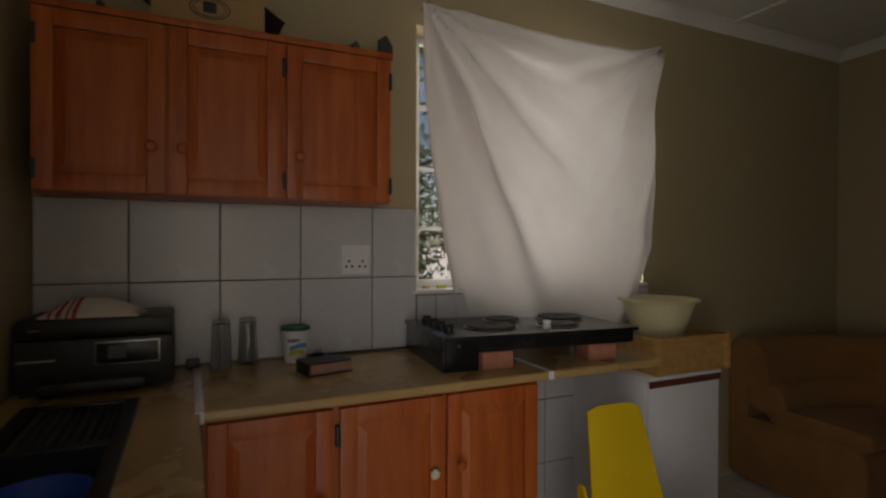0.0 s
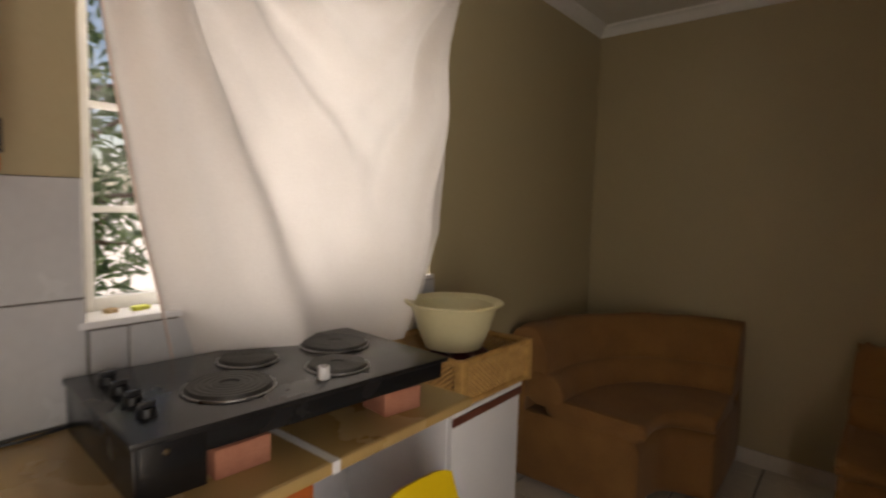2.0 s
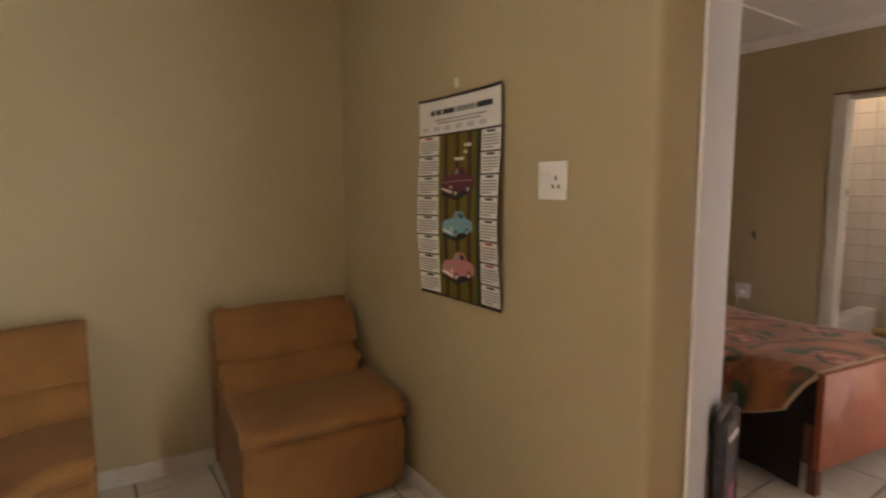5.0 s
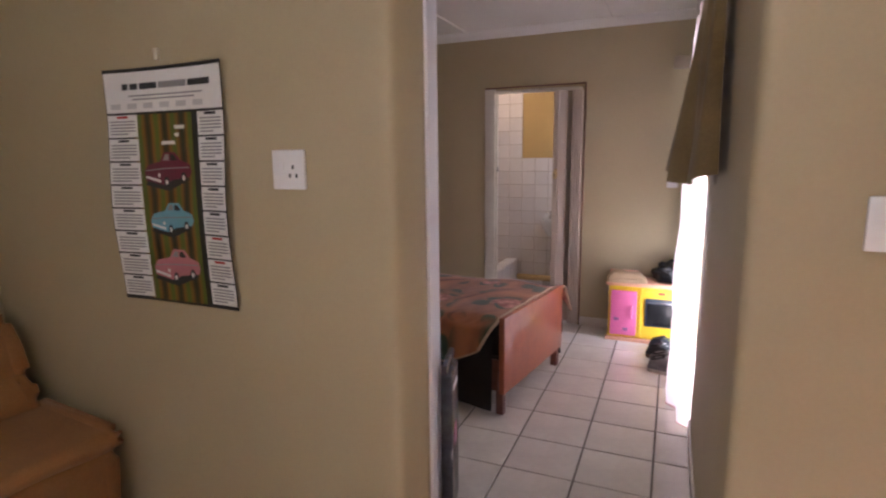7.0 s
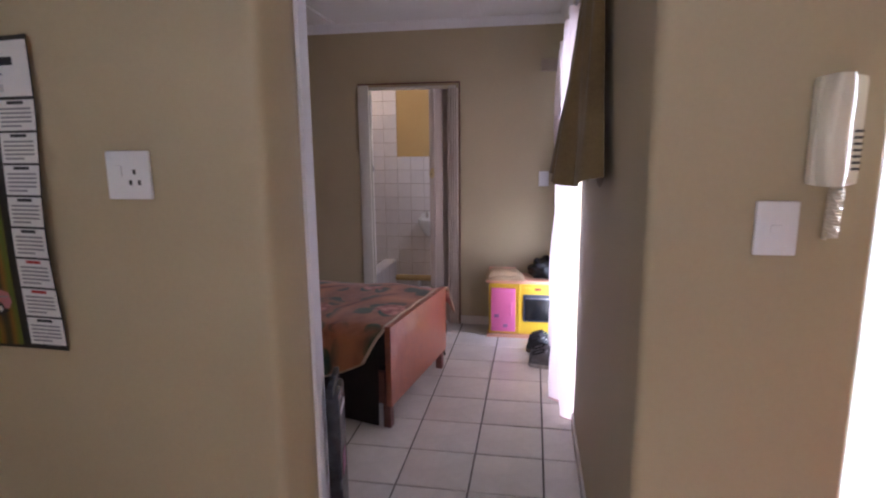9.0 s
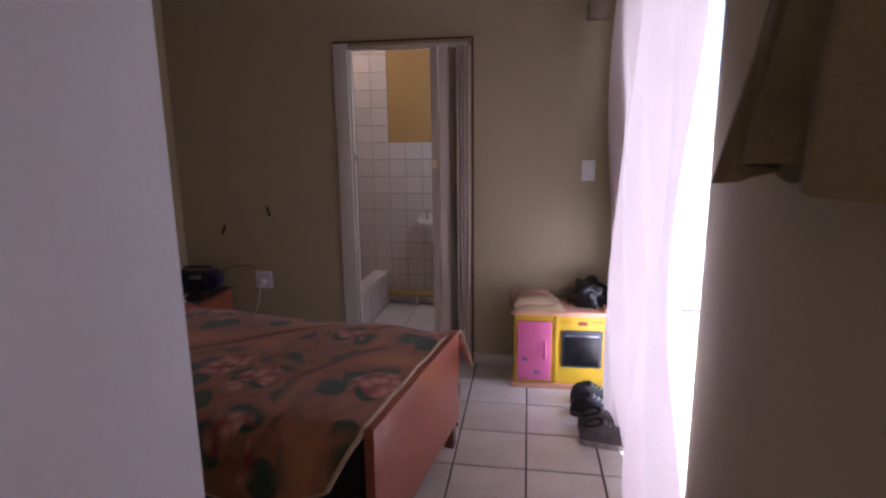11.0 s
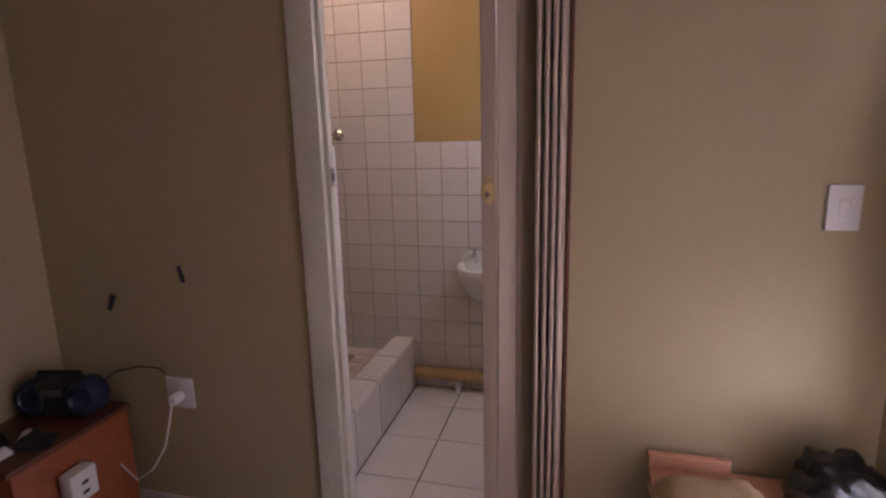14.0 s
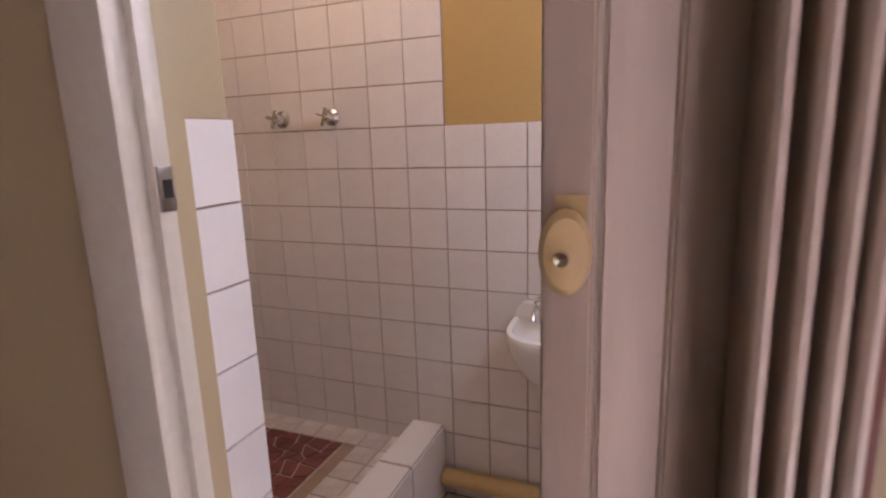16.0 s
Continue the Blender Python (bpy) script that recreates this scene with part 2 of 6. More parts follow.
def thing(name, label, category, x=0, y=0, z=0, rz=0, group=""):
    ob = new(name)
    ob.empty_display_size = 0.1
    ob.matrix_world = pose(x, y, z, 0, 0, rz)
    return tagged(ob, label, category, group)


def structure(name, bm, material, label="", smooth=False):
    return tagged(obj(name, bm, material, smooth), label, "", "", "structure")


def B(*a, **k):
    return box(bmesh.new(), *a, **k)


def wall(name, label, boxes, material=None, r=0.0):
    bm = bmesh.new()
    for b in boxes:
        box(bm, *b)
    return structure(name, bm, material or WALL, label)

# ---- structure ----


XW, XE, YN, YC, YB, YS, YF, H = 1.30, 5.65, 3.65, 1.43, 0.937, -1.875, -3.17, 2.63
HB = 2.512
X1, X2 = 2.725, 3.63
wall("wall_north", "beige painted kitchen wall with a window opening", [
    (XW - 0.22, 2.64, YN, YN + 0.22, 0, H), (3.95, XE + 0.22, YN, YN + 0.22, 0, H), (2.64, 3.95, YN, YN + 0.22, 0, 1.14), (2.64, 3.95, YN, YN + 0.22, 2.28, H)])
structure("wall_east", prism(bmesh.new(), [(5.52, YC + 0.001), (5.87, YC + 0.001), (5.87, YN), (5.70, YN)], 2, 0, H), WALL, "beige painted wall behind the sofa")
wall("wall_west", "beige painted wall behind the sink", [(XW - 0.22, XW, YC, YN, 0, H)])
# middle wall with the passage opening, front edges worn round
mid = bmesh.new()
prism(mid, [(3.592, YC), (XE + 0.22, YC), (XE + 0.22, 0.735), (3.772, 0.735), (3.556, 1.30)], 2, 0, H)
box(mid, 2.275, X1, YC - 0.25, YC, 0, H)
for corner in ((3.592, YC), (X1, YC), (2.275, YC), (3.556, 1.30)):
    ed = [e for e in mid.edges if all(abs(v.co.x - corner[0]) < 1e-4 and abs(v.co.y - corner[1]) < 1e-4 for v in e.verts)]
    bmesh.ops.bevel(mid, geom=ed, offset=0.022, segments=4, affect="EDGES", profile=0.5)
box(mid, X1, 3.8, YB, YC - 0.002, 2.08, H)
box(mid, XW - 0.22, 2.275, YC - 0.25, YC - 0.002, 2.12, H)
box(mid, XW - 0.22, XW, YC - 0.25, YC - 0.002, 0, 2.12)
structure("wall_middle", mid, WALL, "beige plastered wall with rounded corners beside an open passage", True)
structure("trim", prism(bmesh.new(), [(3.552, 1.285), (3.59, 1.285), (3.80, 0.722), (3.765, 0.722)], 2, 0, 2.079), WHITE, "white painted jamb board in the passage", True)
wall("wall_bedroom_west", "beige bedroom wall with a garden door opening", [
    (X1 - 0.22, X1, -0.17, YC - 0.25, 0, H), (X1 - 0.22, X1, YF, -1.50, 0, H), (X1 - 0.22, X1, -1.50, -0.17, 2.12, H)])
wall("wall_bedroom_east", "beige wall behind the bed", [(5.56, XE + 0.22, YF - 0.12, 0.733, 0, H)])
wall("wall_bedroom_south", "beige bedroom wall with the bathroom doorway", [
    (X1, 3.60, YS - 0.11, YS, 0, H), (4.36, 5.56, YS - 0.11, YS, 0, H), (3.60, 4.36, YS - 0.11, YS, 2.015, H)])
wall("wall_bath_south", "bathroom wall, ochre paint above the tiles", [(X1 - 0.22, XE + 0.22, YF - 0.15, YF - 0.012, 0, H)], OCHRE)
wall("wall_bath_west", "bathroom end wall, ochre painted", [(X1, 3.22, YF - 0.012, YS - 0.11, 0, H)], OCHRE)
structure("ceiling", B(XW - 0.22, XE + 0.22, YF - 0.15, YN + 0.22, H, H + 0.1), CEIL, "white ceiling boards with cover strips")
structure("ceiling_bedroom", B(X1, 5.56, YF - 0.012, YB - 0.001, HB, H - 0.001), CEIL, "white bedroom ceiling boards")
strips = bmesh.new()
for x in (2.2, 3.4, 4.6):
    box(strips, x - 0.022, x + 0.022, YC + 0.05, YN - 0.05, H - 0.012, H - 0.001)
box(strips, XW + 0.05, XE - 0.05, 2.5, 2.544, H - 0.0125, H - 0.0015)
for x in (3.4, 4.6):
    box(strips, x - 0.022, x + 0.022, YS + 0.07, 0.66, HB - 0.012, HB - 0.001)
structure("ceiling_strips", strips, CEIL, "white cover strips between ceiling boards")


def cornice(name, pts, top=H):
    """Coved cornice that follows wall tops, each run with the room on its inner side."""
    bm = bmesh.new()
    prof = [(0.0, 0.0), (0.062, 0.0), (0.058, -0.012), (0.036, -0.022), (0.018, -0.042), (0.010, -0.060), (0.0, -0.062)]
    for (x0, y0), (x1, y1), (nx, ny) in pts:
        a = [bm.verts.new((x0 + nx * d, y0 + ny * d, top + h)) for d, h in prof]
        b = [bm.verts.new((x1 + nx * d, y1 + ny * d, top + h)) for d, h in prof]
        n = len(prof)
        for i in range(n):
            bm.faces.new((a[i], a[(i + 1) % n], b[(i + 1) % n], b[i]))
        bm.faces.new(a)
        bm.faces.new(b[::-1])
    structure(name, bm, CORNICE, "white coved plaster cornice", True)


cornice("cornice_kitchen", [((XW, YN), (5.70, YN), (0, -1)), ((5.70, YN), (5.52, YC), (-1, 0)), ((XW, YC), (5.52, YC), (0, 1)), ((XW, YC), (XW, YN), (1, 0))])
cornice("cornice_bedroom", [((X1, YS), (5.56, YS), (0, 1)), ((5.56, YS), (5.56, 0.735), (-1, 0)), ((X1, YS), (X1, YB), (1, 0)), ((3.8, 0.735), (5.56, 0.735), (0, -1))], HB)
floor = structure("floor", B(XW - 0.22, XE + 0.2, YF - 0.1, YN, -0.12, -0.004), GROUT, "cream ceramic floor tiles with dark grout")
structure("ground", B(-300, 300, -300, 300, -0.2, -0.125), EARTH, "pale paved yard around the house")
structure("pavement", B(XW - 0.22, X1 - 0.215, YF, 1.305, -0.0035, 0.003), EARTH, "pale cement doorstep outside the doors")
structure("threshold", B(X1 - 0.2149, X1 - 0.001, -1.495, -0.175, -0.0035, 0.0035), EARTH, "pale cement threshold of the garden door")

structure("baseboard_east", prism(bmesh.new(), [(5.509, YC + 0.013), (5.52, YC + 0.013), (5.699, YN - 0.001), (5.688, YN - 0.001)], 2, 0, 0.09), FLOORTILE, "cream tile skirting with dark joints", True)
structure("baseboard_middle", B(3.62, 5.506, YC + 0.001, YC + 0.012, 0, 0.075, r=0.003), FLOORTILE, "cream tile skirting below the calendar wall", True)
structure("baseboard_south", B(X1 + 0.012, 3.578, YS + 0.001, YS + 0.012, 0, 0.075, r=0.003), FLOORTILE, "cream tile skirting beside the bathroom door", True)
structure("baseboard_south_far", B(4.39, 5.56, YS + 0.001, YS + 0.012, 0, 0.075, r=0.003), FLOORTILE, "cream tile skirting behind the bedside cabinet", True)
structure("baseboard_west", B(X1 + 0.001, X1 + 0.012, -0.17, YC - 0.03, 0, 0.075, r=0.003), FLOORTILE, "cream tile skirting in the passage", True)
bn = bmesh.new()
box(bn, 4.447, 5.56, -2.16, YS - 0.112, 0, H)
structure("wall_bath_north", bn, WALL, "shower return wall, tiled below")
structure("window_sill", B(2.62, 3.97, YN - 0.012, YN + 0.2, 1.125, 1.143, r=0.004), WHITE, "white window sill behind the curtain", True)

# bathroom doorway: painted steel frame
df = bmesh.new()
box(df, 4.340, 4.432, YS + 0.001, YS + 0.014, 0, 2.03, r=0.004)
box(df, 4.346, 4.359, YS - 0.058, YS, 0, 2.005)
box(df, 4.330, 4.3455, YS - 0.05, YS - 0.022, 0, 2.0, r=0.003)
box(df, 3.601, 3.606, YS - 0.112, YS, 0, 2.005)
box(df, 3.606, 4.346, YS - 0.112, YS, 2.006, 2.014)
IVORYPAINT = mat("ivory_enamel_paint", (0.66, 0.64, 0.56), (0.56, 0.53, 0.45), 0.35, 4, 60, 0.01)
structure("door_frame", df, IVORYPAINT, "ivory painted steel frame of the bathroom doorway", True)
structure("door_edge", B(3.566, 3.576, YS + 0.001, YS + 0.02, 0, 2.03, r=0.002), DARKWOOD, "thin dark wooden edge strip beside the folding door", True)
structure("door_head", B(3.566, 4.433, YS + 0.001, YS + 0.012, 2.0305, 2.042, r=0.002), DARKWOOD, "thin dark wooden head strip over the doorway", True)
latch = thing("strike_plate", "small dark steel strike plate on the door frame", "strike plate", 4.3295, YS - 0.036, 1.34)
part("plate", B(-0.004, 0.001, -0.012, 0.012, -0.03, 0.03, r=0.002), STEEL, latch)
part("hole", B(-0.0055, -0.0035, -0.007, 0.007, -0.012, 0.012), BLACKPL, latch)

# ---- kitchen window, yard beyond ----
win = thing("window_1", "white steel window with many small panes, half hidden by a curtain", "window", 3.295, YN + 0.13, 1.143)
win["kind"] = "structure"
fr = bmesh.new()
for a in ((-0.655, -0.595), (0.595, 0.655), (-0.215, -0.185), (0.185, 0.215)):
    box(fr, *a, -0.02, 0.02, 0, 1.137, r=0.004)
for z0 in (0.0, 1.1):
    box(fr, -0.595, 0.595, -0.018, 0.018, z0, z0 + 0.036, r=0.004)
part("window_frame", fr, STEELFRAME, win)
for z0 in (0.27, 0.54, 0.82):
    part("glazing_bar", B(-0.594, 0.594, -0.012, 0.012, z0 - 0.009, z0 + 0.009, r=0.003), STEELFRAME, win)
for a, b in ((-0.595, -0.215), (-0.185, 0.185), (0.215, 0.595)):
    for z0, z1 in ((0.037, 0.26), (0.28, 0.53), (0.55, 0.81), (0.83, 1.099)):
        p = part("pane", B(a + 0.002, b - 0.002, -0.002, 0.002, z0, z1), GLASS, win)
        p.visible_shadow = False


def tree(x, y, h, spread, seed, label):
    rnd = random.Random(seed)
    t = thing("tree", label, "tree", x, y, -0.125, group="garden trees")
    bm = bmesh.new()
    tube(bm, [(0, 0, -0.1), (0.05, 0.02, h * 0.3), (-0.04, 0.06, h * 0.6), (0.02, 0, h * 0.9)], [0.13, 0.1, 0.07, 0.03], 10)
    tips = []
    for k in range(16):
        a, z0 = rnd.uniform(0, 6.28), h * rnd.uniform(0.15, 0.8)
        r = spread * rnd.uniform(0.5, 1.0)
        tip = (r * math.cos(a), r * math.sin(a), z0 + rnd.uniform(0.2, 0.8))
        tube(bm, [(0, 0, z0), (tip[0] * 0.5, tip[1] * 0.5, z0 + 0.25), tip], [0.04, 0.025, 0.008], 6)
        tips.append(tip)
    part("trunk", bm, BARK, t)
    vs, fs = [], []
    for tip in tips:
        for k in range(230):
            s = rnd.uniform(0.1, 1.1)
            c = Vector((tip[0] * s, tip[1] * s, tip[2] + (s - 1) * 0.2)) + Vector([rnd.gauss(0, 0.24) for _ in range(3)])
            d = Vector([rnd.gauss(0, 1) for _ in range(3)]).normalized()
            u = d.orthogonal().normalized()
            l, w = rnd.uniform(0.05, 0.1), rnd.uniform(0.018, 0.034)
            n = d.cross(u) * 0.008
            b = len(vs)
            vs += [c - d * l, c + u * w + n, c + d * l, c - u * w + n]
            fs += [(b, b + 1, b + 2, b + 3)]
    me = bpy.data.meshes.new("crown")
    me.from_pydata(vs, [], fs)
    me.materials.append(LEAF)
    cr = new("crown", me)
    cr.parent = t
    return t


tree(2.2, 6.6, 3.4, 1.3, 3, "leafy green tree in the yard outside the kitchen")
tree(3.6, 7.4, 3.8, 1.5, 5, "leafy green tree in the yard outside the kitchen")
tree(0.6, 7.0, 3.2, 1.3, 8, "leafy green tree in the yard outside the kitchen")

# ---- kitchen cabinets ----


def cabinet_door(parent, x0, x1, z0, z1, y, knob_x, knob_z, knob=ORANGEWOOD, hinge_x=None):
    """Frame-and-panel door in front of y, facing -y."""
    w = 0.052
    pb = bmesh.new()
    a, b, c, e = x0 + w, x1 - w, z0 + w, z1 - w
    ring = [[(a, y - 0.007, c), (b, y - 0.007, c), (b, y - 0.007, e), (a, y - 0.007, e)]]
    k = 0.03
    ring.append([(a + k, y - 0.016, c + k), (b - k, y - 0.016, c + k), (b - k, y - 0.016, e - k), (a + k, y - 0.016, e - k)])
    r0 = [pb.verts.new(v) for v in ring[0]]
    r1 = [pb.verts.new(v) for v in ring[1]]
    r2 = [pb.verts.new((v[0], y - 0.001, v[2])) for v in ring[0]]
    for i in range(4):
        pb.faces.new((r0[i], r0[(i + 1) % 4], r1[(i + 1) % 4], r1[i]))
        pb.faces.new((r0[i], r0[(i + 1) % 4], r2[(i + 1) % 4], r2[i]))
    pb.faces.new(r1)
    pb.faces.new(r2)
    d = part("door", pb, ORANGEWOOD, parent, smooth=False)
    for sx in (x0, x1 - w):
        part("stile", B(sx, sx + w, y - 0.02, y, z0, z1, r=0.004), ORANGEWOOD, d)
    for sz in (z0, z1 - w):
        part("rail", B(x0 + w, x1 - w, y - 0.0195, y, sz, sz + w, r=0.004), ORANGEWOOD, d)
    kb = bmesh.new()
    lathe(kb, [(0.006, 0), (0.007, 0.012), (0.015, 0.018), (0.017, 0.025), (0.012, 0.032), (0.0, 0.034)], 16)
    bmesh.ops.rotate(kb, verts=kb.verts, cent=(0, 0, 0), matrix=Matrix.Rotation(radians(90), 3, "X"))
    bmesh.ops.translate(kb, verts=kb.verts, vec=(knob_x, y - 0.02, knob_z))
    part("knob", kb, knob, d, "round turned knob")
    if hinge_x is not None:
        for z in (z0 + 0.06, z1 - 0.08):
            part("hinge", B(hinge_x - 0.006, hinge_x + 0.006, y - 0.024, y - 0.004, z - 0.03, z + 0.03, r=0.002), BLACKPL, d, "dark butt hinge")
    return d


uc = thing("upper_cabinet", "orange-stained pine wall cabinet with three closed doors", "cabinet", 0, 0, 0)
ub = bmesh.new()
box(ub, 1.352, 2.428, 3.393, YN - 0.008, 1.488, 2.034, r=0.003)
part("body", ub, ORANGEWOOD, uc)
part("top_rail", B(1.345, 2.435, 3.373, 3.3925, 2.014, 2.036, r=0.004), ORANGEWOOD, uc)
cabinet_door(uc, 1.356, 1.694, 1.49, 2.01, 3.392, 1.655, 1.63, hinge_x=1.362)
cabinet_door(uc, 1.702, 2.044, 1.49, 2.01, 3.392, 1.74, 1.63, hinge_x=2.046)
cabinet_door(uc, 2.056, 2.424, 1.49, 2.01, 3.392, 2.095, 1.63, hinge_x=2.422)
DARKPL = mat("dark_grey_plastic", (0.045, 0.04, 0.04), (0.03, 0.028, 0.028), 0.6, 8, 60, 0.01)
for x, h, w in ((1.40, 0.07, 0.05), (1.52, 0.03, 0.025), (2.305, 0.035, 0.025), (2.418, 0.075, 0.05)):
    wd = bmesh.new()
    prism(wd, [(-w / 2, 0), (w / 2, 0), (w / 2, h * 0.45), (0.0, h), (-w / 2, h * 0.75)], 1, -0.012, 0.012)
    t = thing("bracket", "small dark pointed hanging bracket on the cabinet top", "bracket", x, 3.415, 2.0365, 0, "cabinet brackets")
    part("plate", wd, DARKPL, t, smooth=False)
cb = thing("cardboard_box", "open brown cardboard box on top of the wall cabinet", "box", 1.82, 3.52, 2.0365)
for b in ((-0.17, 0.17, -0.1, -0.094, 0, 0.26), (-0.17, 0.17, 0.094, 0.1, 0, 0.26), (-0.17, -0.164, -0.0935, 0.0935, 0, 0.26), (0.164, 0.17, -0.0935, 0.0935, 0, 0.26), (-0.1635, 0.1635, -0.0935, 0.0935, 0, 0.006)):
    part("panel", B(*b), CARD, cb, smooth=False)
for s in (-1, 1):
    fl = bmesh.new()
    sheet(fl, lambda u, v: (s * (0.171 + 0.07 * u), -0.09 + 0.18 * v, 0.11 - 0.045 * u * s + 0.012 * math.sin(3 * v)), 4, 4, 0.004)
    part("flap", fl, DARKPL, cb, "dark folded side flap")
lg = bmesh.new()
ring = [(0.06 * math.cos(a), 0.034 * math.sin(a)) for a in np.linspace(0, 2 * math.pi, 33)]
tube(lg, [(x, -0.1015, 0.065 + z) for x, z in ring], 0.0018, 5)
tube(lg, [(x * 0.8, -0.1015, 0.065 + z * 0.8) for x, z in ring], 0.0014, 5)
box(lg, -0.02, 0.02, -0.102, -0.1005, 0.05, 0.085, r=0.0005)
part("print", lg, INK, cb, "dark printed oval mark")
part("print_line", B(-0.05, 0.06, -0.102, -0.1005, 0.012, 0.015), INK, cb)

bc = thing("base_cabinet", "orange-stained pine base cabinet with three closed doors", "cabinet")
part("body", B(1.79, 2.868, 3.10, YN - 0.012, 0.0, 0.868), ORANGEWOOD, bc)
part("plinth", B(1.80, 2.86, 3.085, 3.0995, 0.0, 0.09), DARKWOOD, bc)
part("face_frame", B(1.793, 2.868, 3.082, 3.0995, 0.09, 0.868), ORANGEWOOD, bc)
cabinet_door(bc, 1.80, 2.14, 0.1, 0.855, 3.081, 2.097, 0.60, hinge_x=None)
cabinet_door(bc, 2.16, 2.50, 0.1, 0.855, 3.081, 2.455, 0.62, knob=IVORY, hinge_x=2.153)
cabinet_door(bc, 2.51, 2.858, 0.1, 0.855, 3.081, 2.55, 0.63)
sc = thing("sink_cabinet", "orange-stained pine cabinet under the sink", "cabinet")
part("body", B(XW + 0.002, 1.724, 1.75, 3.64, 0.0, 0.72), ORANGEWOOD, sc)
part("front_rail", B(1.656, 1.724, 1.75, 3.64, 0.7205, 0.868), ORANGEWOOD, sc)
part("back_rail", B(XW + 0.002, 1.388, 1.75, 3.64, 0.7205, 0.868), DARKWOOD, sc)
part("side_panel", B(1.725, 1.744, 1.76, 3.07, 0.08, 0.86, r=0.003), ORANGEWOOD, sc)

wt = thing("worktop", "tan laminate worktop with a rounded front edge", "worktop")
part("slab", prism(bmesh.new(), [(3.0365, 0.872), (3.0365, 0.901), (YN - 0.011, 0.901), (YN - 0.011, 0.872)], 0, 1.786, 3.395), WORKTOP, wt)
part("front_edge", prism(bmesh.new(), [(3.036, 0.872), (3.030, 0.874), (3.0275, 0.880), (3.0275, 0.893), (3.030, 0.899), (3.036, 0.901)], 0, 1.786, 3.395), WORKTOP, wt, "rounded laminate front edge")
ws = thing("sink_worktop", "tan laminate worktop holding the sink", "worktop")
sb = bmesh.new()
for b in ((XW + 0.002, 1.37, 1.75, YN - 0.011), (1.63, 1.782, 1.75, YN - 0.011), (1.37, 1.63, 3.24, YN - 0.011), (1.37, 1.63, 1.75, 2.3)):
    box(sb, *b, 0.872, 0.901)
part("slab", sb, WORKTOP, ws, smooth=False)
part("joint_strip", B(1.772, 1.794, 3.024, YN - 0.012, 0.9005, 0.905, r=0.001), WHITEPL, ws, "white plastic joint strip")
part("strip_end", B(1.773, 1.793, 3.0235, 3.028, 0.872, 0.9045), WHITEPL, ws)
sk = thing("sink", "dark stained steel kitchen sink with a draining board", "sink", 0, 0, 0.9)
DARKSTEEL = mat("dull_steel", (0.10, 0.10, 0.105), (0.05, 0.05, 0.055), 0.35, 7, 60, 0.01, metal=0.9)
for b in ((1.365, 1.40, 2.3, 3.245), (1.60, 1.635, 2.3, 3.245), (1.4005, 1.5995, 3.21, 3.245), (1.4005, 1.5995, 2.3, 2.33), (1.4005, 1.5995, 2.86, 2.90)):
    part("rim", B(*b, 0.0015, 0.007, r=0.002), DARKSTEEL, sk)
for b in ((1.395, 1.605, 2.32, 2.87, -0.16, -0.155), (1.395, 1.40, 2.32, 2.87, -0.1549, 0.0014), (1.60, 1.605, 2.32, 2.87, -0.1549, 0.0014), (1.4005, 1.5995, 2.32, 2.325, -0.1549, 0.0014), (1.4005, 1.5995, 2.865, 2.87, -0.1549, 0.0014)):
    part("bowl_wall", B(*b), DARKSTEEL, sk, smooth=False)
dr = bmesh.new()
sheet(dr, lambda u, v: (1.40 + 0.2 * u, 2.90 + 0.31 * v, 0.0 - 0.004 * math.cos(2 * math.pi * 9 * u)), 72, 2, 0.002)
part("drainer", dr, DARKSTEEL, sk, "ribbed steel drainer")
bl = thing("dish_tub", "bright blue plastic dish tub in the sink", "tub", 1.495, 2.76, 0.7465)
bb = bmesh.new()
lathe(bb, [(0.07, 0), (0.092, 0.10), (0.098, 0.105), (0.098, 0.112), (0.09, 0.112), (0.068, 0.006), (0.0, 0.006)], 24)
part("bowl", bb, BLUEPL, bl)

# printer
pr = thing("printer", "black desktop inkjet printer with a small screen", "printer", 1.515, 3.49, 0.901, 0)
part("body", B(-0.2, 0.2, -0.13, 0.15, 0.01, 0.16, r=0.012), BLACKPL, pr)
part("lid", B(-0.198, 0.198, -0.125, 0.15, 0.162, 0.215, r=0.014), BLACKPL, pr)
part("paper_tray", B(-0.13, 0.13, -0.2, -0.131, 0.02, 0.05, r=0.008), BLACKPL, pr)
part("control_panel", B(0.0, 0.16, -0.137, -0.1302, 0.085, 0.145, r=0.002), BLACK, pr)
part("panel_rim", B(-0.004, 0.164, -0.1345, -0.1301, 0.081, 0.149, r=0.001), STEEL, pr)
part("screen", B(0.03, 0.075, -0.1395, -0.137, 0.1, 0.135), DARKSTEEL, pr)
part("badge", lathe(bmesh.new(), [(0.0, 0), (0.014, 0), (0.014, 0.003), (0.0, 0.003)], 20, -0.15, -0.13, 0.188), STEEL, pr, "round silver badge").rotation_euler = (0, 0, 0)
part("slot", B(-0.19, -0.1, -0.1325, -0.1302, 0.1, 0.106), STEEL, pr)
for x in (-0.17, 0.17):
    for y in (-0.1, 0.12):
        part("foot", B(x - 0.015, x + 0.015, y - 0.015, y + 0.015, 0, 0.0099), BLACKPL, pr)
STRIPECLOTH = mat("striped_tea_towel", (0.72, 0.66, 0.63), (0.64, 0.58, 0.55), 0.9, 8, 140, 0.05)
REDCLOTH = mat("red_cloth_stripe", (0.42, 0.05, 0.06), (0.34, 0.04, 0.05), 0.9, 8, 140, 0.05)
tt = thing("tea_towel", "folded white tea towel with red stripes on the printer", "towel", 1.50, 3.46, 1.1165, -8)


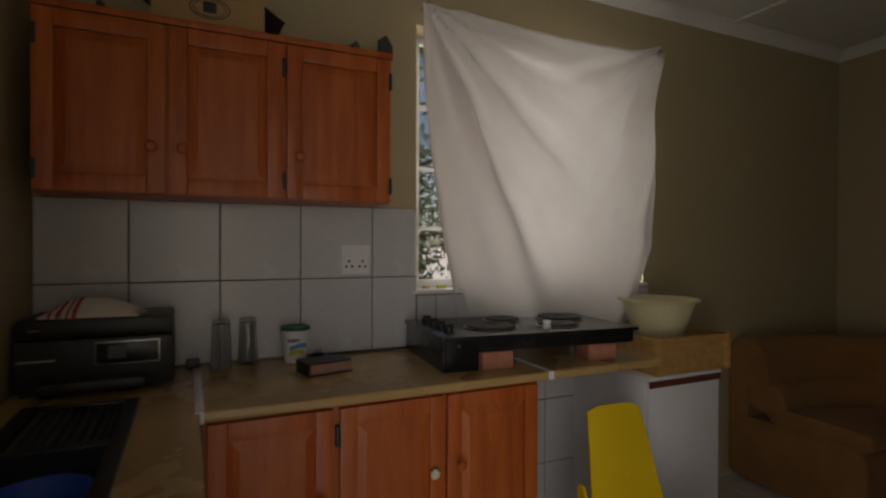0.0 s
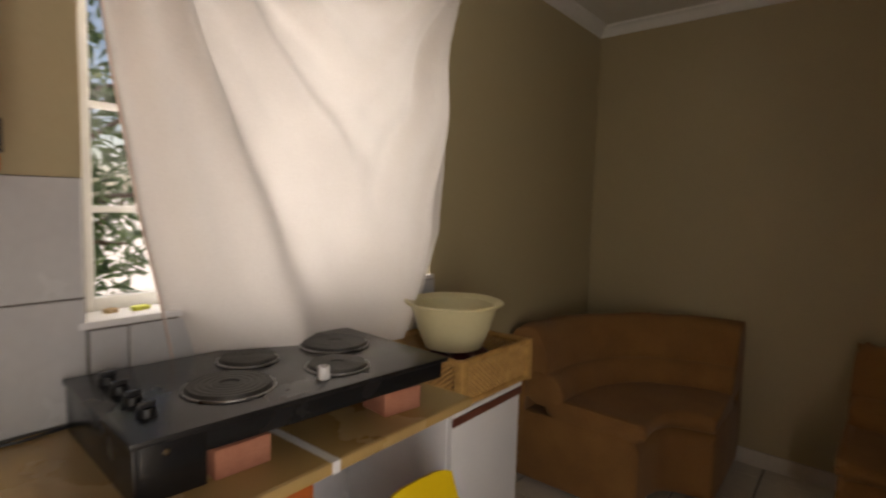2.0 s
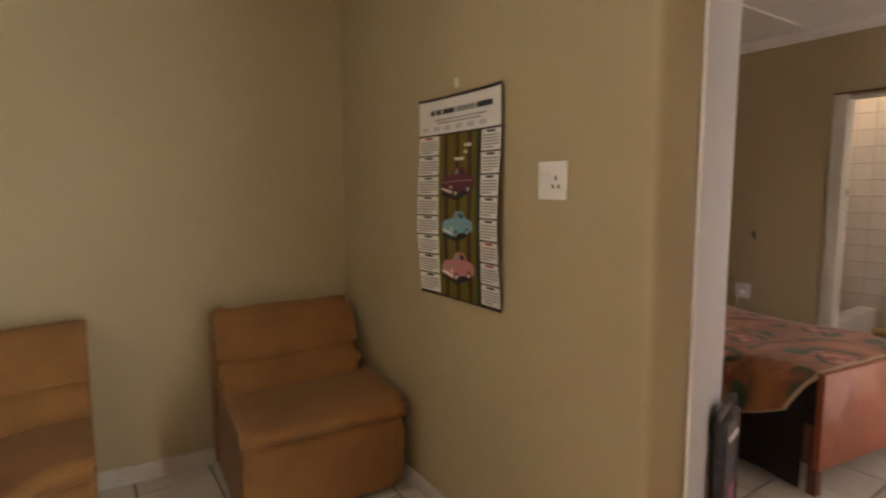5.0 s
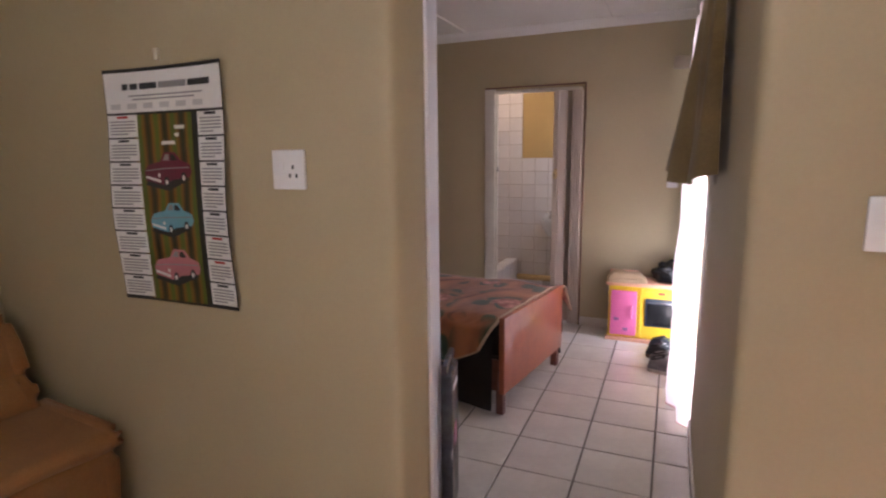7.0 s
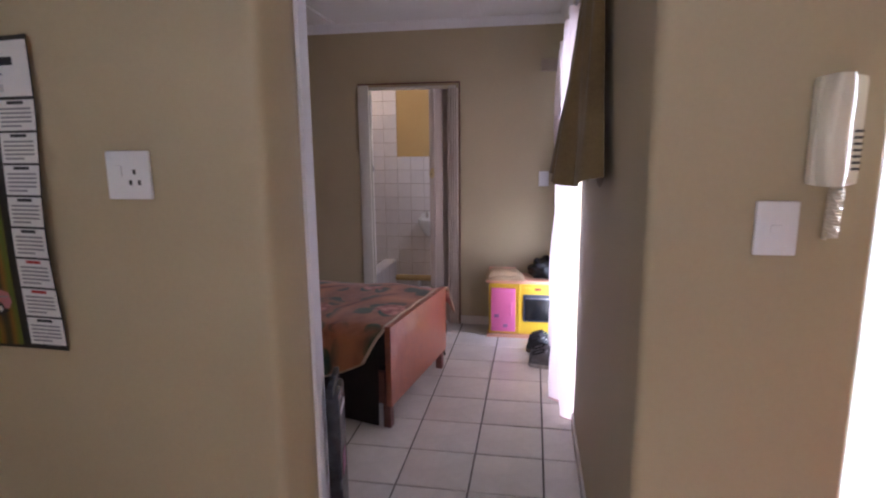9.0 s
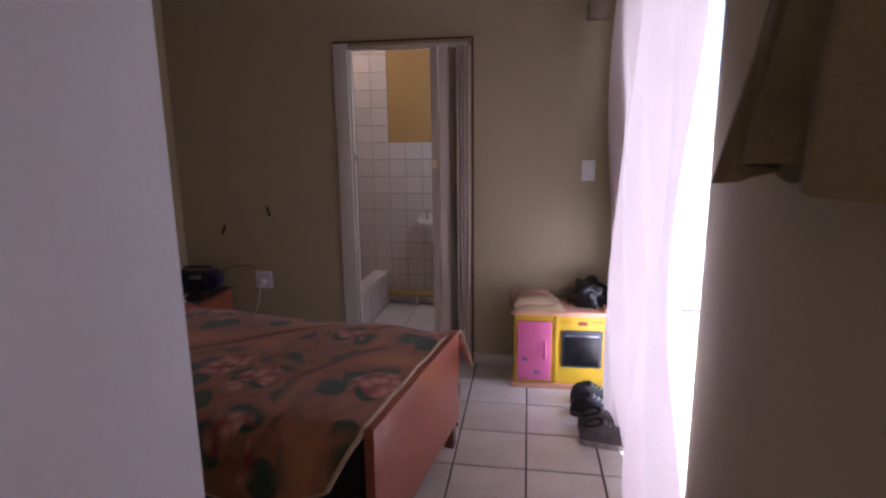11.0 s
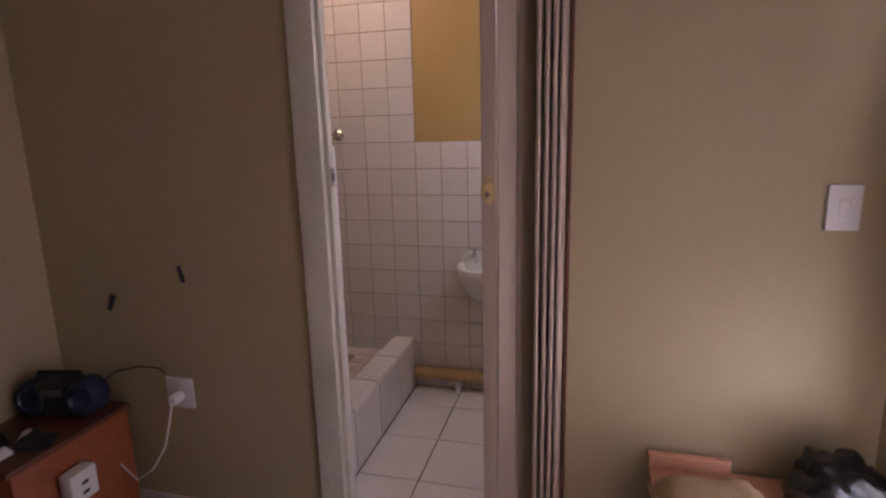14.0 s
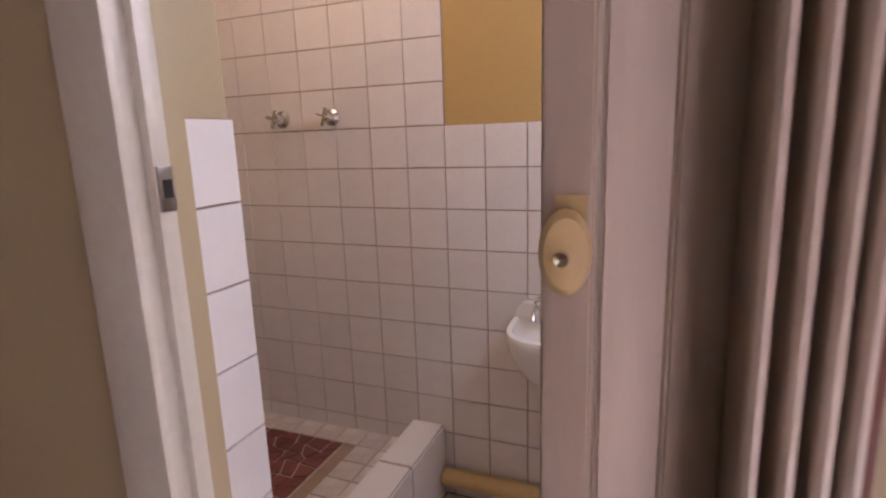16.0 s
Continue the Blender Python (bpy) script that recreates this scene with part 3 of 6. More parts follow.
def towel_fn(x0, x1, lift):
    def fn(u, v):
        x, y = x0 + (x1 - x0) * u, -0.06 + 0.12 * v
        e = (1 - abs(2 * v - 1) ** 4) * (1 - abs((x) / 0.13) ** 6)
        return (x, y + 0.006 * math.sin(20 * x), lift + e * (0.03 + 0.012 * math.sin(25 * x + 3 * v) + 0.008 * math.sin(40 * v)))
    return fn


def closed(fn, nu, nv):
    """A soft lump: fn's surface above, a flat copy below."""
    bm = bmesh.new()
    top = [[bm.verts.new(fn(i / nu, j / nv)) for j in range(nv + 1)] for i in range(nu + 1)]
    low = [[bm.verts.new((*fn(i / nu, j / nv)[:2], 0)) for j in range(nv + 1)] for i in range(nu + 1)]
    for i in range(nu):
        for j in range(nv):
            bm.faces.new((top[i][j], top[i + 1][j], top[i + 1][j + 1], top[i][j + 1]))
            bm.faces.new((low[i][j], low[i][j + 1], low[i + 1][j + 1], low[i + 1][j]))
    edge = [(i, 0) for i in range(nu)] + [(nu, j) for j in range(nv)] + [(i, nv) for i in range(nu, 0, -1)] + [(0, j) for j in range(nv, 0, -1)]
    for (a, b), (c, d) in zip(edge, edge[1:] + edge[:1]):
        bm.faces.new((top[a][b], top[c][d], low[c][d], low[a][b]))
    return bm


part("cloth", closed(towel_fn(-0.13, 0.13, 0.006), 30, 12), STRIPECLOTH, tt)
for k, x in enumerate((-0.105, -0.085, -0.06, -0.045)):
    part("stripe", closed(towel_fn(x, x + (0.012 if k % 2 else 0.006), 0.0085), 2, 12), REDCLOTH, tt)

# glasses, tub, book
for x, y, h in ((1.862, 3.555, 0.17), (1.955, 3.6, 0.165)):
    g = thing("drinking_glass", "tall clear drinking glass upside down on the worktop", "glass", x, y, 0.9012, 0, "drinking glasses")
    gb = bmesh.new()
    lathe(gb, [(0.034, 0), (0.036, 0.003), (0.030, h - 0.012), (0.029, h), (0.0, h), (0.0, h - 0.01), (0.026, h - 0.014), (0.0325, 0.001), (0.034, 0)], 24)
    part("body", gb, GLASS, g)
tb = thing("yoghurt_tub", "white plastic food tub with a dark green lid", "tub", 2.118, 3.56, 0.9012)
part("cup", lathe(bmesh.new(), [(0.038, 0), (0.04, 0.004), (0.05, 0.118), (0.0, 0.118)], 28), WHITEPL, tb)
part("lid", lathe(bmesh.new(), [(0.05, 0.1185), (0.054, 0.119), (0.054, 0.13), (0.05, 0.132), (0.047, 0.129), (0.0, 0.129)], 28), GREENPL, tb, "dark green lid")


def band(r0, r1, z0, z1, a0, a1, n=10, skew=0.0):
    bm = bmesh.new()
    sheet(bm, lambda u, v: (lambda a, z: ((r0 + (r1 - r0) * (z / 0.118)) * math.cos(a), (r0 + (r1 - r0) * (z / 0.118)) * math.sin(a), z))(a0 + (a1 - a0) * u, z0 + (z1 - z0) * v + skew * math.sin(2.5 * u)), n, 3, 0.0008)
    return bm


NAVY = mat("navy_print", (0.02, 0.03, 0.12), (0.015, 0.025, 0.1), 0.5, 6, 60, 0.0)
SKYPRINT = mat("sky_blue_print", (0.10, 0.30, 0.60), (0.08, 0.26, 0.55), 0.5, 6, 60, 0.0)
YELPRINT = mat("yellow_green_print", (0.55, 0.55, 0.08), (0.45, 0.5, 0.06), 0.5, 6, 60, 0.0)
for k in range(6):
    part("print_bar", band(0.0396, 0.0506, 0.078, 0.092, -2.35 + k * 0.16, -2.35 + k * 0.16 + 0.1, 2), NAVY, tb)
part("print_wave", band(0.0396, 0.0506, 0.045, 0.062, -2.2, -0.6, 12, 0.012), SKYPRINT, tb)
part("print_leaf", band(0.0396, 0.0506, 0.025, 0.042, -2.3, -1.0, 10, 0.01), YELPRINT, tb)
bk = thing("book", "thick old book with a dark cover and pinkish page edges", "book", 2.185, 3.36, 0.9012, 12)
part("page_block", B(-0.075, 0.072, -0.05, 0.05, 0.004, 0.036, r=0.003), mat("pinkish_page_edges", (0.42, 0.24, 0.19), (0.34, 0.18, 0.14), 0.9, 30, 200, 0.03), bk, "worn pinkish page edges")
part("cover_back", B(-0.08, 0.076, -0.054, 0.054, 0, 0.0038, r=0.001), BLACKPL, bk)
part("cover_front", B(-0.08, 0.074, -0.052, 0.055, 0.0362, 0.042, r=0.002), mat("dark_leather", (0.035, 0.028, 0.026), (0.02, 0.017, 0.016), 0.6, 18, 90, 0.05), bk, "dark worn leather cover")
part("spine", B(-0.084, -0.0802, -0.053, 0.054, 0, 0.042, r=0.001), BLACKPL, bk)
pl = thing("plug", "small black power plug lying behind the book", "plug", 2.20, 3.55, 0.9012, 20)
part("body", B(-0.02, 0.02, -0.014, 0.014, 0, 0.028, r=0.006), BLACKPL, pl)
for x in (-0.01, 0.008):
    part("pin", B(x, x + 0.004, -0.003, 0.003, 0.0285, 0.045), STEEL, pl)
pg = thing("adapter", "small black adapter beside the printer", "adapter", 1.775, 3.6, 0.9012)
part("body", B(-0.025, 0.02, -0.018, 0.018, 0, 0.03, r=0.006), BLACKPL, pg)
cable = bmesh.new()
tube(cable, [(2.22 + 0.033 * i, 3.565 + 0.05 * min(1, i / 3) + 0.006 * math.sin(i * 1.3), 0.906) for i in range(14)], 0.0035, 7)
tagged(obj("power_cable", cable, BLACKPL), "black power cable along the back of the worktop", "cable")


def plate(name, label, x, y, z, w, h, rz, category="socket", deep=0.012):
    t = thing(name, label, category, x, y, z, rz)
    part("cover", B(-w / 2, w / 2, -deep, -0.001, -h / 2, h / 2, r=0.005), WHITEPL, t)
    return t


so = plate("double_socket", "white double power socket on the tiled wall", 2.369, YN - 0.0105, 1.277, 0.118, 0.122, 0)
for dx in (-0.028, 0.028):
    part("switch", B(dx - 0.009, dx + 0.009, -0.0155, -0.012, 0.02, 0.044, r=0.002), WHITEPL, so)
    for px, pz in ((0, -0.006), (-0.012, -0.028), (0.012, -0.028)):
        part("pin_hole", B(dx + px - 0.004, dx + px + 0.004, -0.0126, -0.012, pz - 0.005, pz + 0.005), BLACKPL, so)
s1 = plate("wall_socket", "white single power socket beside the calendar", 3.944, YC, 1.415, 0.118, 0.118, 180)
part("switch", B(-0.034, -0.014, -0.016, -0.012, -0.004, 0.024, r=0.002), WHITEPL, s1)
for px, pz in ((0.018, 0.008), (0.006, -0.018), (0.03, -0.018)):
    part("pin_hole", B(px - 0.004, px + 0.004, -0.0126, -0.012, pz - 0.006, pz + 0.006), BLACKPL, s1)
s2 = plate("blank_plate", "white blanking plate with a centre button", 2.473, YC, 1.304, 0.082, 0.112, 180, "wall plate")
part("button", B(-0.011, 0.011, -0.0145, -0.012, -0.008, 0.008, r=0.002), WHITEPL, s2)
s3 = plate("light_switch", "white light switch beside the bathroom door", 2.882, YS, 1.257, 0.078, 0.12, 180, "light switch")
part("rocker", B(-0.013, 0.013, -0.016, -0.012, -0.022, 0.022, r=0.003), WHITEPL, s3)
s4 = plate("bedroom_socket", "white power socket with a plugged-in charger", 4.997, YS, 0.531, 0.118, 0.12, 180)
part("charger_plug", lathe(bmesh.new(), [(0.0, 0), (0.02, 0), (0.022, 0.03), (0.014, 0.045), (0.0, 0.045)], 16), WHITEPL, s4).matrix_basis = pose(0.0, -0.012, -0.012, 90, 0, 0)
ch = bmesh.new()
tube(ch, [(4.997, YS + 0.055, 0.515), (5.0, YS + 0.08, 0.44), (5.01, YS + 0.10, 0.36), (5.06, YS + 0.12, 0.27), (5.13, YS + 0.13, 0.22), (5.22, YS + 0.11, 0.26), (5.26, YS + 0.1, 0.31)], 0.0035, 7)
tagged(obj("charger_cable", ch, WHITEPL), "thin white charger cable hanging from the socket", "cable")

# intercom
ic = thing("intercom_handset", "ivory wall intercom handset with a coiled cord", "intercom", 2.386, YC, 1.497, 180)
part("base", B(-0.045, 0.045, -0.03, -0.001, -0.105, 0.105, r=0.014), IVORY, ic)
hb = bmesh.new()
sheet(hb, lambda u, v: (-0.010 + 0.03 * (2 * u - 1) * (1 - 0.25 * abs(2 * v - 1) ** 3), -0.032 - 0.03 * (1 - (2 * u - 1) ** 4) * (1 - 0.3 * math.sin(math.pi * v) ** 2), -0.105 + 0.21 * v), 10, 20)
part("handset", hb, IVORY, ic)
for k in range(7):
    part("speaker_slot", B(0.026, 0.041, -0.0316, -0.03, -0.075 + k * 0.012, -0.07 + k * 0.012), DARKPL, ic)
co = bmesh.new()
tube(co, [(0.012 + 0.012 * math.cos(1.1 * i) - 0.00005 * i, -0.02 + 0.012 * math.sin(1.1 * i), -0.112 - 0.0011 * i) for i in range(90)], 0.0032, 6)
part("cord", co, IVORY, ic, "coiled ivory cord")

# hob on bricks
hob = thing("hob", "black enamel four-plate electric hob propped on bricks", "hob", 2.533, 3.152, 0.901, -5.5)
part("top", B(0, 0.81, 0, 0.475, 0.108, 0.121, r=0.003), BLACK, hob)
part("casing", B(0.012, 0.795, 0.012, 0.46, 0.062, 0.1075, r=0.003), BLACK, hob)
part("side_skirt", B(0.005, 0.016, 0.004, 0.465, 0.0, 0.1075, r=0.002), BLACK, hob)
part("front_skirt", B(0.0165, 0.135, 0.004, 0.0115, 0.0, 0.1075, r=0.002), BLACK, hob)
for x, y, r in ((0.255, 0.165, 0.094), (0.385, 0.335, 0.072), (0.648, 0.315, 0.094), (0.53, 0.135, 0.075)):
    pb = bmesh.new()
    lathe(pb, [(r + 0.006, 0.121), (r + 0.006, 0.124), (r, 0.126), (r - 0.003, 0.133)] + [v for k in range(5) for v in ((r * (0.9 - 0.16 * k), 0.1335), (r * (0.88 - 0.16 * k), 0.1322), (r * (0.86 - 0.16 * k), 0.1335))] + [(0.02, 0.131), (0.0, 0.131)], 36, x, y)
    p = part("hot_plate", pb, HOBPLATE, hob)
    rb = bmesh.new()
    tube(rb, [(x + (r + 0.006) * math.cos(a), y + (r + 0.006) * math.sin(a), 0.1235) for a in np.linspace(0, 2 * math.pi, 40)], 0.0028, 6)
    part("trim_ring", rb, STEEL, p, "thin steel trim ring")
for k in range(4):
    kb = bmesh.new()
    lathe(kb, [(0.019, 0.121), (0.019, 0.128), (0.016, 0.138), (0.0, 0.138)], 18, 0.066, 0.375 - 0.085 * k)
    box(kb, 0.05, 0.082, 0.370 - 0.085 * k, 0.380 - 0.085 * k, 0.1375, 0.149, r=0.002)
    part("control_knob", kb, BLACKPL, hob)
part("indicator", lathe(bmesh.new(), [(0.005, 0), (0.006, 0.003), (0, 0.004)], 12), CHROME, hob).matrix_basis = pose(0.06, 0.0035, 0.09, 90, 0, 0)
cup = thing("plastic_cap", "small white plastic cap standing on the hob", "cap", 2.985, 3.185, 1.0225)
part("body", lathe(bmesh.new(), [(0.0155, 0), (0.016, 0.002), (0.0145, 0.03), (0.012, 0.031), (0.012, 0.022), (0.0, 0.022)], 20), WHITEPL, cup)
for x, y, rz in ((2.745, 3.185, -4), (3.19, 3.15, -9), (2.78, 3.5, 0), (3.22, 3.47, 3)):
    br = thing("brick", "salmon clay brick propping up the hob", "brick", x, y, 0.9012, rz, "bricks under the hob")
    part("body", B(-0.06, 0.06, -0.05, 0.05, 0, 0.061, r=0.004), BRICK, br)
tp = thing("white_tape", "strip of white tape across the worktop", "tape", 0, 0, 0)
tpb = bmesh.new()
sheet(tpb, lambda u, v: (2.885 + 0.022 * v - 0.006 * u, 3.27 - 0.245 * u, 0.9018 + 0.0002 * math.sin(20 * u)), 10, 2, 0.0012)
box(tpb, 2.8795, 2.9005, 3.0255, 3.0275, 0.874, 0.9025)
part("strip", tpb, WHITEPL, tp, smooth=False)

# white cabinet, basket, basin, child's chair
fz = thing("white_cupboard", "small white freestanding cupboard beside the worktop", "cupboard", 3.485, 3.165, 0)
part("body", B(0, 0.43, 0.02, 0.48, 0.02, 0.77, r=0.006), WHITE, fz)
part("door", B(0.004, 0.426, -0.002, 0.0195, 0.03, 0.765, r=0.005), WHITE, fz)
part("top", B(-0.006, 0.436, -0.006, 0.485, 0.7705, 0.787, r=0.004), WHITE, fz)
part("handle_strip", B(0.0, 0.43, -0.008, -0.0025, 0.742, 0.7695, r=0.002), DARKWOOD, fz, "dark wooden handle strip")
part("base", B(0.01, 0.42, 0.03, 0.47, 0, 0.0199), BLACKPL, fz)
bs = thing("wicker_basket", "rectangular straw wicker basket tray on the cupboard", "basket", 3.535, 3.168, 0.788, -1)
bw, bd, bh = 0.415, 0.40, 0.155


def weave(bm, p0, p1, h0, h1, rows=13, step=0.011):
    """Over-and-under straw strands between uprights."""
    p0, p1 = Vector(p0), Vector(p1)
    L = (p1 - p0).length
    d = (p1 - p0) / L
    nrm = Vector((-d.y, d.x, 0))
    n = int(L / step)
    for r in range(rows):
        z = h0 + (h1 - h0) * (r + 0.5) / rows
        pts = [p0 + d * (L * i / n) + nrm * (0.004 * (1 if (i + r) % 2 else -1)) + Vector((0, 0, z)) for i in range(n + 1)]
        tube(bm, pts, (h1 - h0) / rows * 0.5, 5)


for name, a, b in (("front_side", (0, 0, 0), (bw, 0, 0)), ("back_side", (0, bd, 0), (bw, bd, 0)), ("left_side", (0, 0.02, 0), (0, bd - 0.02, 0)), ("right_side", (bw, 0.02, 0), (bw, bd - 0.02, 0))):
    wb = bmesh.new()
    weave(wb, a, b, 0.022, bh - 0.02)
    part(name, wb, WICKER, bs, "woven straw side")["kind"] = "stuff"
for x in (0, bw):
    for y in (0, bd):
        part("corner_post", B(x - 0.017, x + 0.017, y - 0.017, y + 0.017, 0, bh + 0.004, r=0.006), WICKER, bs)
for z in (0.012, bh - 0.008):
    for a, b in (((0.018, 0), (bw - 0.018, 0)), ((0.018, bd), (bw - 0.018, bd)), ((0, 0.018), (0, bd - 0.018)), ((bw, 0.018), (bw, bd - 0.018))):
        tb2 = bmesh.new()
        tube(tb2, [(a[0] + (b[0] - a[0]) * k / 6, a[1] + (b[1] - a[1]) * k / 6, z + 0.001 * (k % 2)) for k in range(7)], 0.0125, 8)
        part("rim", tb2, WICKER, bs)
part("bottom", B(0.01, bw - 0.01, 0.01, bd - 0.01, 0.001, 0.008), WICKER, bs)
MAROON = mat("maroon_plastic_bag", (0.10, 0.012, 0.018), (0.05, 0.008, 0.012), 0.35, 14, 70, 0.08)
lump = thing("maroon_bundle", "crumpled maroon and dark bundle in the basket", "bundle", 3.755, 3.36, 0.7965)
part("cloth", closed(lambda u, v: (-0.18 + 0.36 * u, -0.16 + 0.33 * v, 0.012 + (1 - abs(2 * u - 1) ** 6) * (1 - abs(2 * v - 1) ** 6) * (0.075 + 0.018 * math.sin(14 * u + 5 * v) + 0.012 * math.sin(23 * v))), 26, 22), MAROON, lump)
bn2 = thing("wash_basin_tub", "cream plastic washing-up bowl with scalloped rim", "bowl", 3.745, 3.36, 0.918)
bnb = bmesh.new()
scal = lambda a, h: (0.012 * math.cos(6 * a) * max(0.0, (h - 0.06) / 0.11))
lathe(bnb, [(0.09, 0), (0.105, 0.005), (0.132, 0.066), (0.154, 0.14), (0.160, 0.160), (0.180, 0.164), (0.184, 0.171), (0.179, 0.176), (0.148, 0.161), (0.141, 0.136), (0.124, 0.066), (0.098, 0.009), (0.0, 0.009)], 64, wobble=scal)
part("bowl", bnb, CREAMPL, bn2)
part("scrap", closed(lambda u, v: (-0.03 + 0.06 * u, -0.07 + 0.03 * v, 0.012 + 0.014 * math.sin(3 * u) * math.sin(3.1 * v)), 6, 4), DARK, bn2, "dark scrap lying inside")

kc = thing("child_chair", "yellow moulded plastic child's chair under the worktop", "chair", 3.13, 2.80, 0, -6)
sb2 = bmesh.new()
sheet(sb2, lambda u, v: ((-0.15 + 0.04 * v) + (0.30 - 0.08 * v) * u, 0.12 + 0.10 * v, 0.40 + 0.36 * v - 0.02 * (2 * u - 1) ** 4 * v), 10, 10, 0.012)
part("backrest", sb2, YELLOWPL, kc)
se = bmesh.new()
sheet(se, lambda u, v: (-0.15 + 0.30 * u, -0.17 + 0.31 * v, 0.40 + 0.012 * (2 * v - 1) ** 2 - 0.01 * math.sin(math.pi * u)), 10, 10, 0.012)
part("seat", se, YELLOWPL, kc)
for s in (-1, 1):
    sd = bmesh.new()
    prism(sd, [(-0.17, 0.40), (-0.19, 0.0), (-0.12, 0.0), (-0.06, 0.22), (0.04, 0.22), (0.12, 0.0), (0.19, 0.0), (0.20, 0.50), (0.17, 0.50), (0.13, 0.42)], 0, s * 0.152 - 0.006, s * 0.152 + 0.006)
    part("side_leg", sd, YELLOWPL, kc, smooth=False)
part("front_apron", B(-0.145, 0.145, -0.178, -0.168, 0.26, 0.395, r=0.004), YELLOWPL, kc)
hz = bmesh.new()
tube(hz, [(2.98, 3.62, 0.85), (2.985, 3.60, 0.7), (3.02, 3.58, 0.62), (3.1, 3.58, 0.52), (3.2, 3.6, 0.48)], 0.004, 7)
tagged(obj("hanging_cable", hz, BLACKPL), "dark cable hanging under the worktop", "cable")

# kitchen curtain
def kcurtain(u, v):
    """u across, v from top to bottom, two pinned top corners with a slack middle."""
    xl = 2.645 + 0.20 * v ** 1.3
    xr = 3.975 + 0.02 * math.sin(3 * v) - 0.20 * max(0.0, v - 0.72) ** 1.0 / 0.28 * 0.9
    x = xl + (xr - xl) * u
    sag = 0.035 * math.sin(math.pi * u)
    z = (2.345 - sag) * (1 - v) + (0.985 - 0.05 * u) * v
    f = 0.0
    a = math.hypot(u * 1.3, v * 1.3 + 0.05)
    ang = math.atan2(u * 1.3, v * 1.4 + 0.02)
    f += 0.075 * math.sin(15 * ang + 0.7) * min(1, a * 2.2) * math.exp(-1.8 * u)
    ang2 = math.atan2((1 - u) * 1.3, v * 1.4 + 0.02)
    f += 0.048 * math.sin(13 * ang2 + 1.3) * min(1, a * 2) * math.exp(-2.6 * (1 - u))
    f += 0.028 * math.sin(33 * ang + 1.0) * min(1, a * 2.5) * math.exp(-1.1 * u) * (1 - u)
    f += 0.017 * math.sin(29 * ang2) * min(1, (1 - u + v) * 2.5) * math.exp(-1.7 * (1 - u))
    f += 0.032 * math.sin(11 * (v - 0.6 * (u - 0.55) ** 2 * -1.2)) * math.sin(math.pi * u) * (0.4 + 0.6 * v)
    f += 0.005 * math.sin(38 * u + 4 * v) * (0.3 + 0.7 * abs(2 * u - 1))
    return (x, 3.575 + f - 0.03 * v * math.sin(math.pi * u), z)


kcu = thing("kitchen_curtain", "thin white cotton cloth pinned over the window as a curtain", "curtain")
kb2 = bmesh.new()
sheet(kb2, kcurtain, 110, 70)
part("cloth", kb2, COTTON, kcu, angle=180)
hem = bmesh.new()
tube(hem, [Vector(kcurtain(0.0, k / 30)) + Vector((-0.001, -0.003, 0)) for k in range(31)], 0.003, 6)
part("hem", hem, mat("pinkish_hem", (0.74, 0.60, 0.54), (0.66, 0.52, 0.46), 0.9, 8, 120, 0.02), kcu, "stitched pinkish side hem")
cord = bmesh.new()
tube(cord, [Vector(kcurtain(k / 24, 0.0)) + Vector((0, 0.002, 0.002)) for k in range(25)], 0.006, 6)
part("top_hem", cord, COTTON, kcu)
for x, z in ((2.66, 2.345), (3.97, 2.345)):
    nl = thing("nail", "steel nail holding up the curtain corner", "nail", x, YN, z)
    nb = bmesh.new()
    tube(nb, [(0, -0.1, 0.004), (0, -0.001, 0)], 0.0025, 6)
    part("shank", nb, STEEL, nl)
for x, y, w in ((2.72, YN + 0.07, 0.03), (2.79, YN + 0.06, 0.045)):
    st = thing("sill_scrap", "small piece of litter on the window sill", "litter", x, y, 1.1435, 15, "scraps on the sill")
    part("piece", B(-w / 2, w / 2, -0.012, 0.012, 0, 0.012, r=0.003), YELPRINT if w > 0.04 else TOWEL, st)

# ---- sitting corner ----


def profile_sweep(bm, fn_path, prof, n, cap=True):
    """Sweeps a (depth, height) outline along a plan path that gives point and inward normal."""
    rings = []
    for i in range(n + 1):
        (px, py), (nx, ny) = fn_path(i / n)
        rings.append([bm.verts.new((px + nx * d, py + ny * d, h)) for d, h in prof])
    m = len(prof)
    for a, b in zip(rings, rings[1:]):
        for k in range(m):
            bm.faces.new((a[k], a[(k + 1) % m], b[(k + 1) % m], b[k]))
    if cap:
        bm.faces.new(rings[0][::-1])
        bm.faces.new(rings[-1])
    return bm


def rounded(pts, r=0.03, seg=4):
    """Rounds the corners of a closed outline."""
    out = []
    n = len(pts)
    for i in range(n):
        p, a, b = Vector(pts[i]), Vector(pts[i - 1]), Vector(pts[(i + 1) % n])
        d0, d1 = (a - p), (b - p)
        k = min(r, d0.length * 0.45, d1.length * 0.45)
        s, e = p + d0.normalized() * k, p + d1.normalized() * k
        for j in range(seg + 1):
            t = j / seg
            out.append(tuple((1 - t) ** 2 * s + 2 * t * (1 - t) * p + t ** 2 * e))
    return out


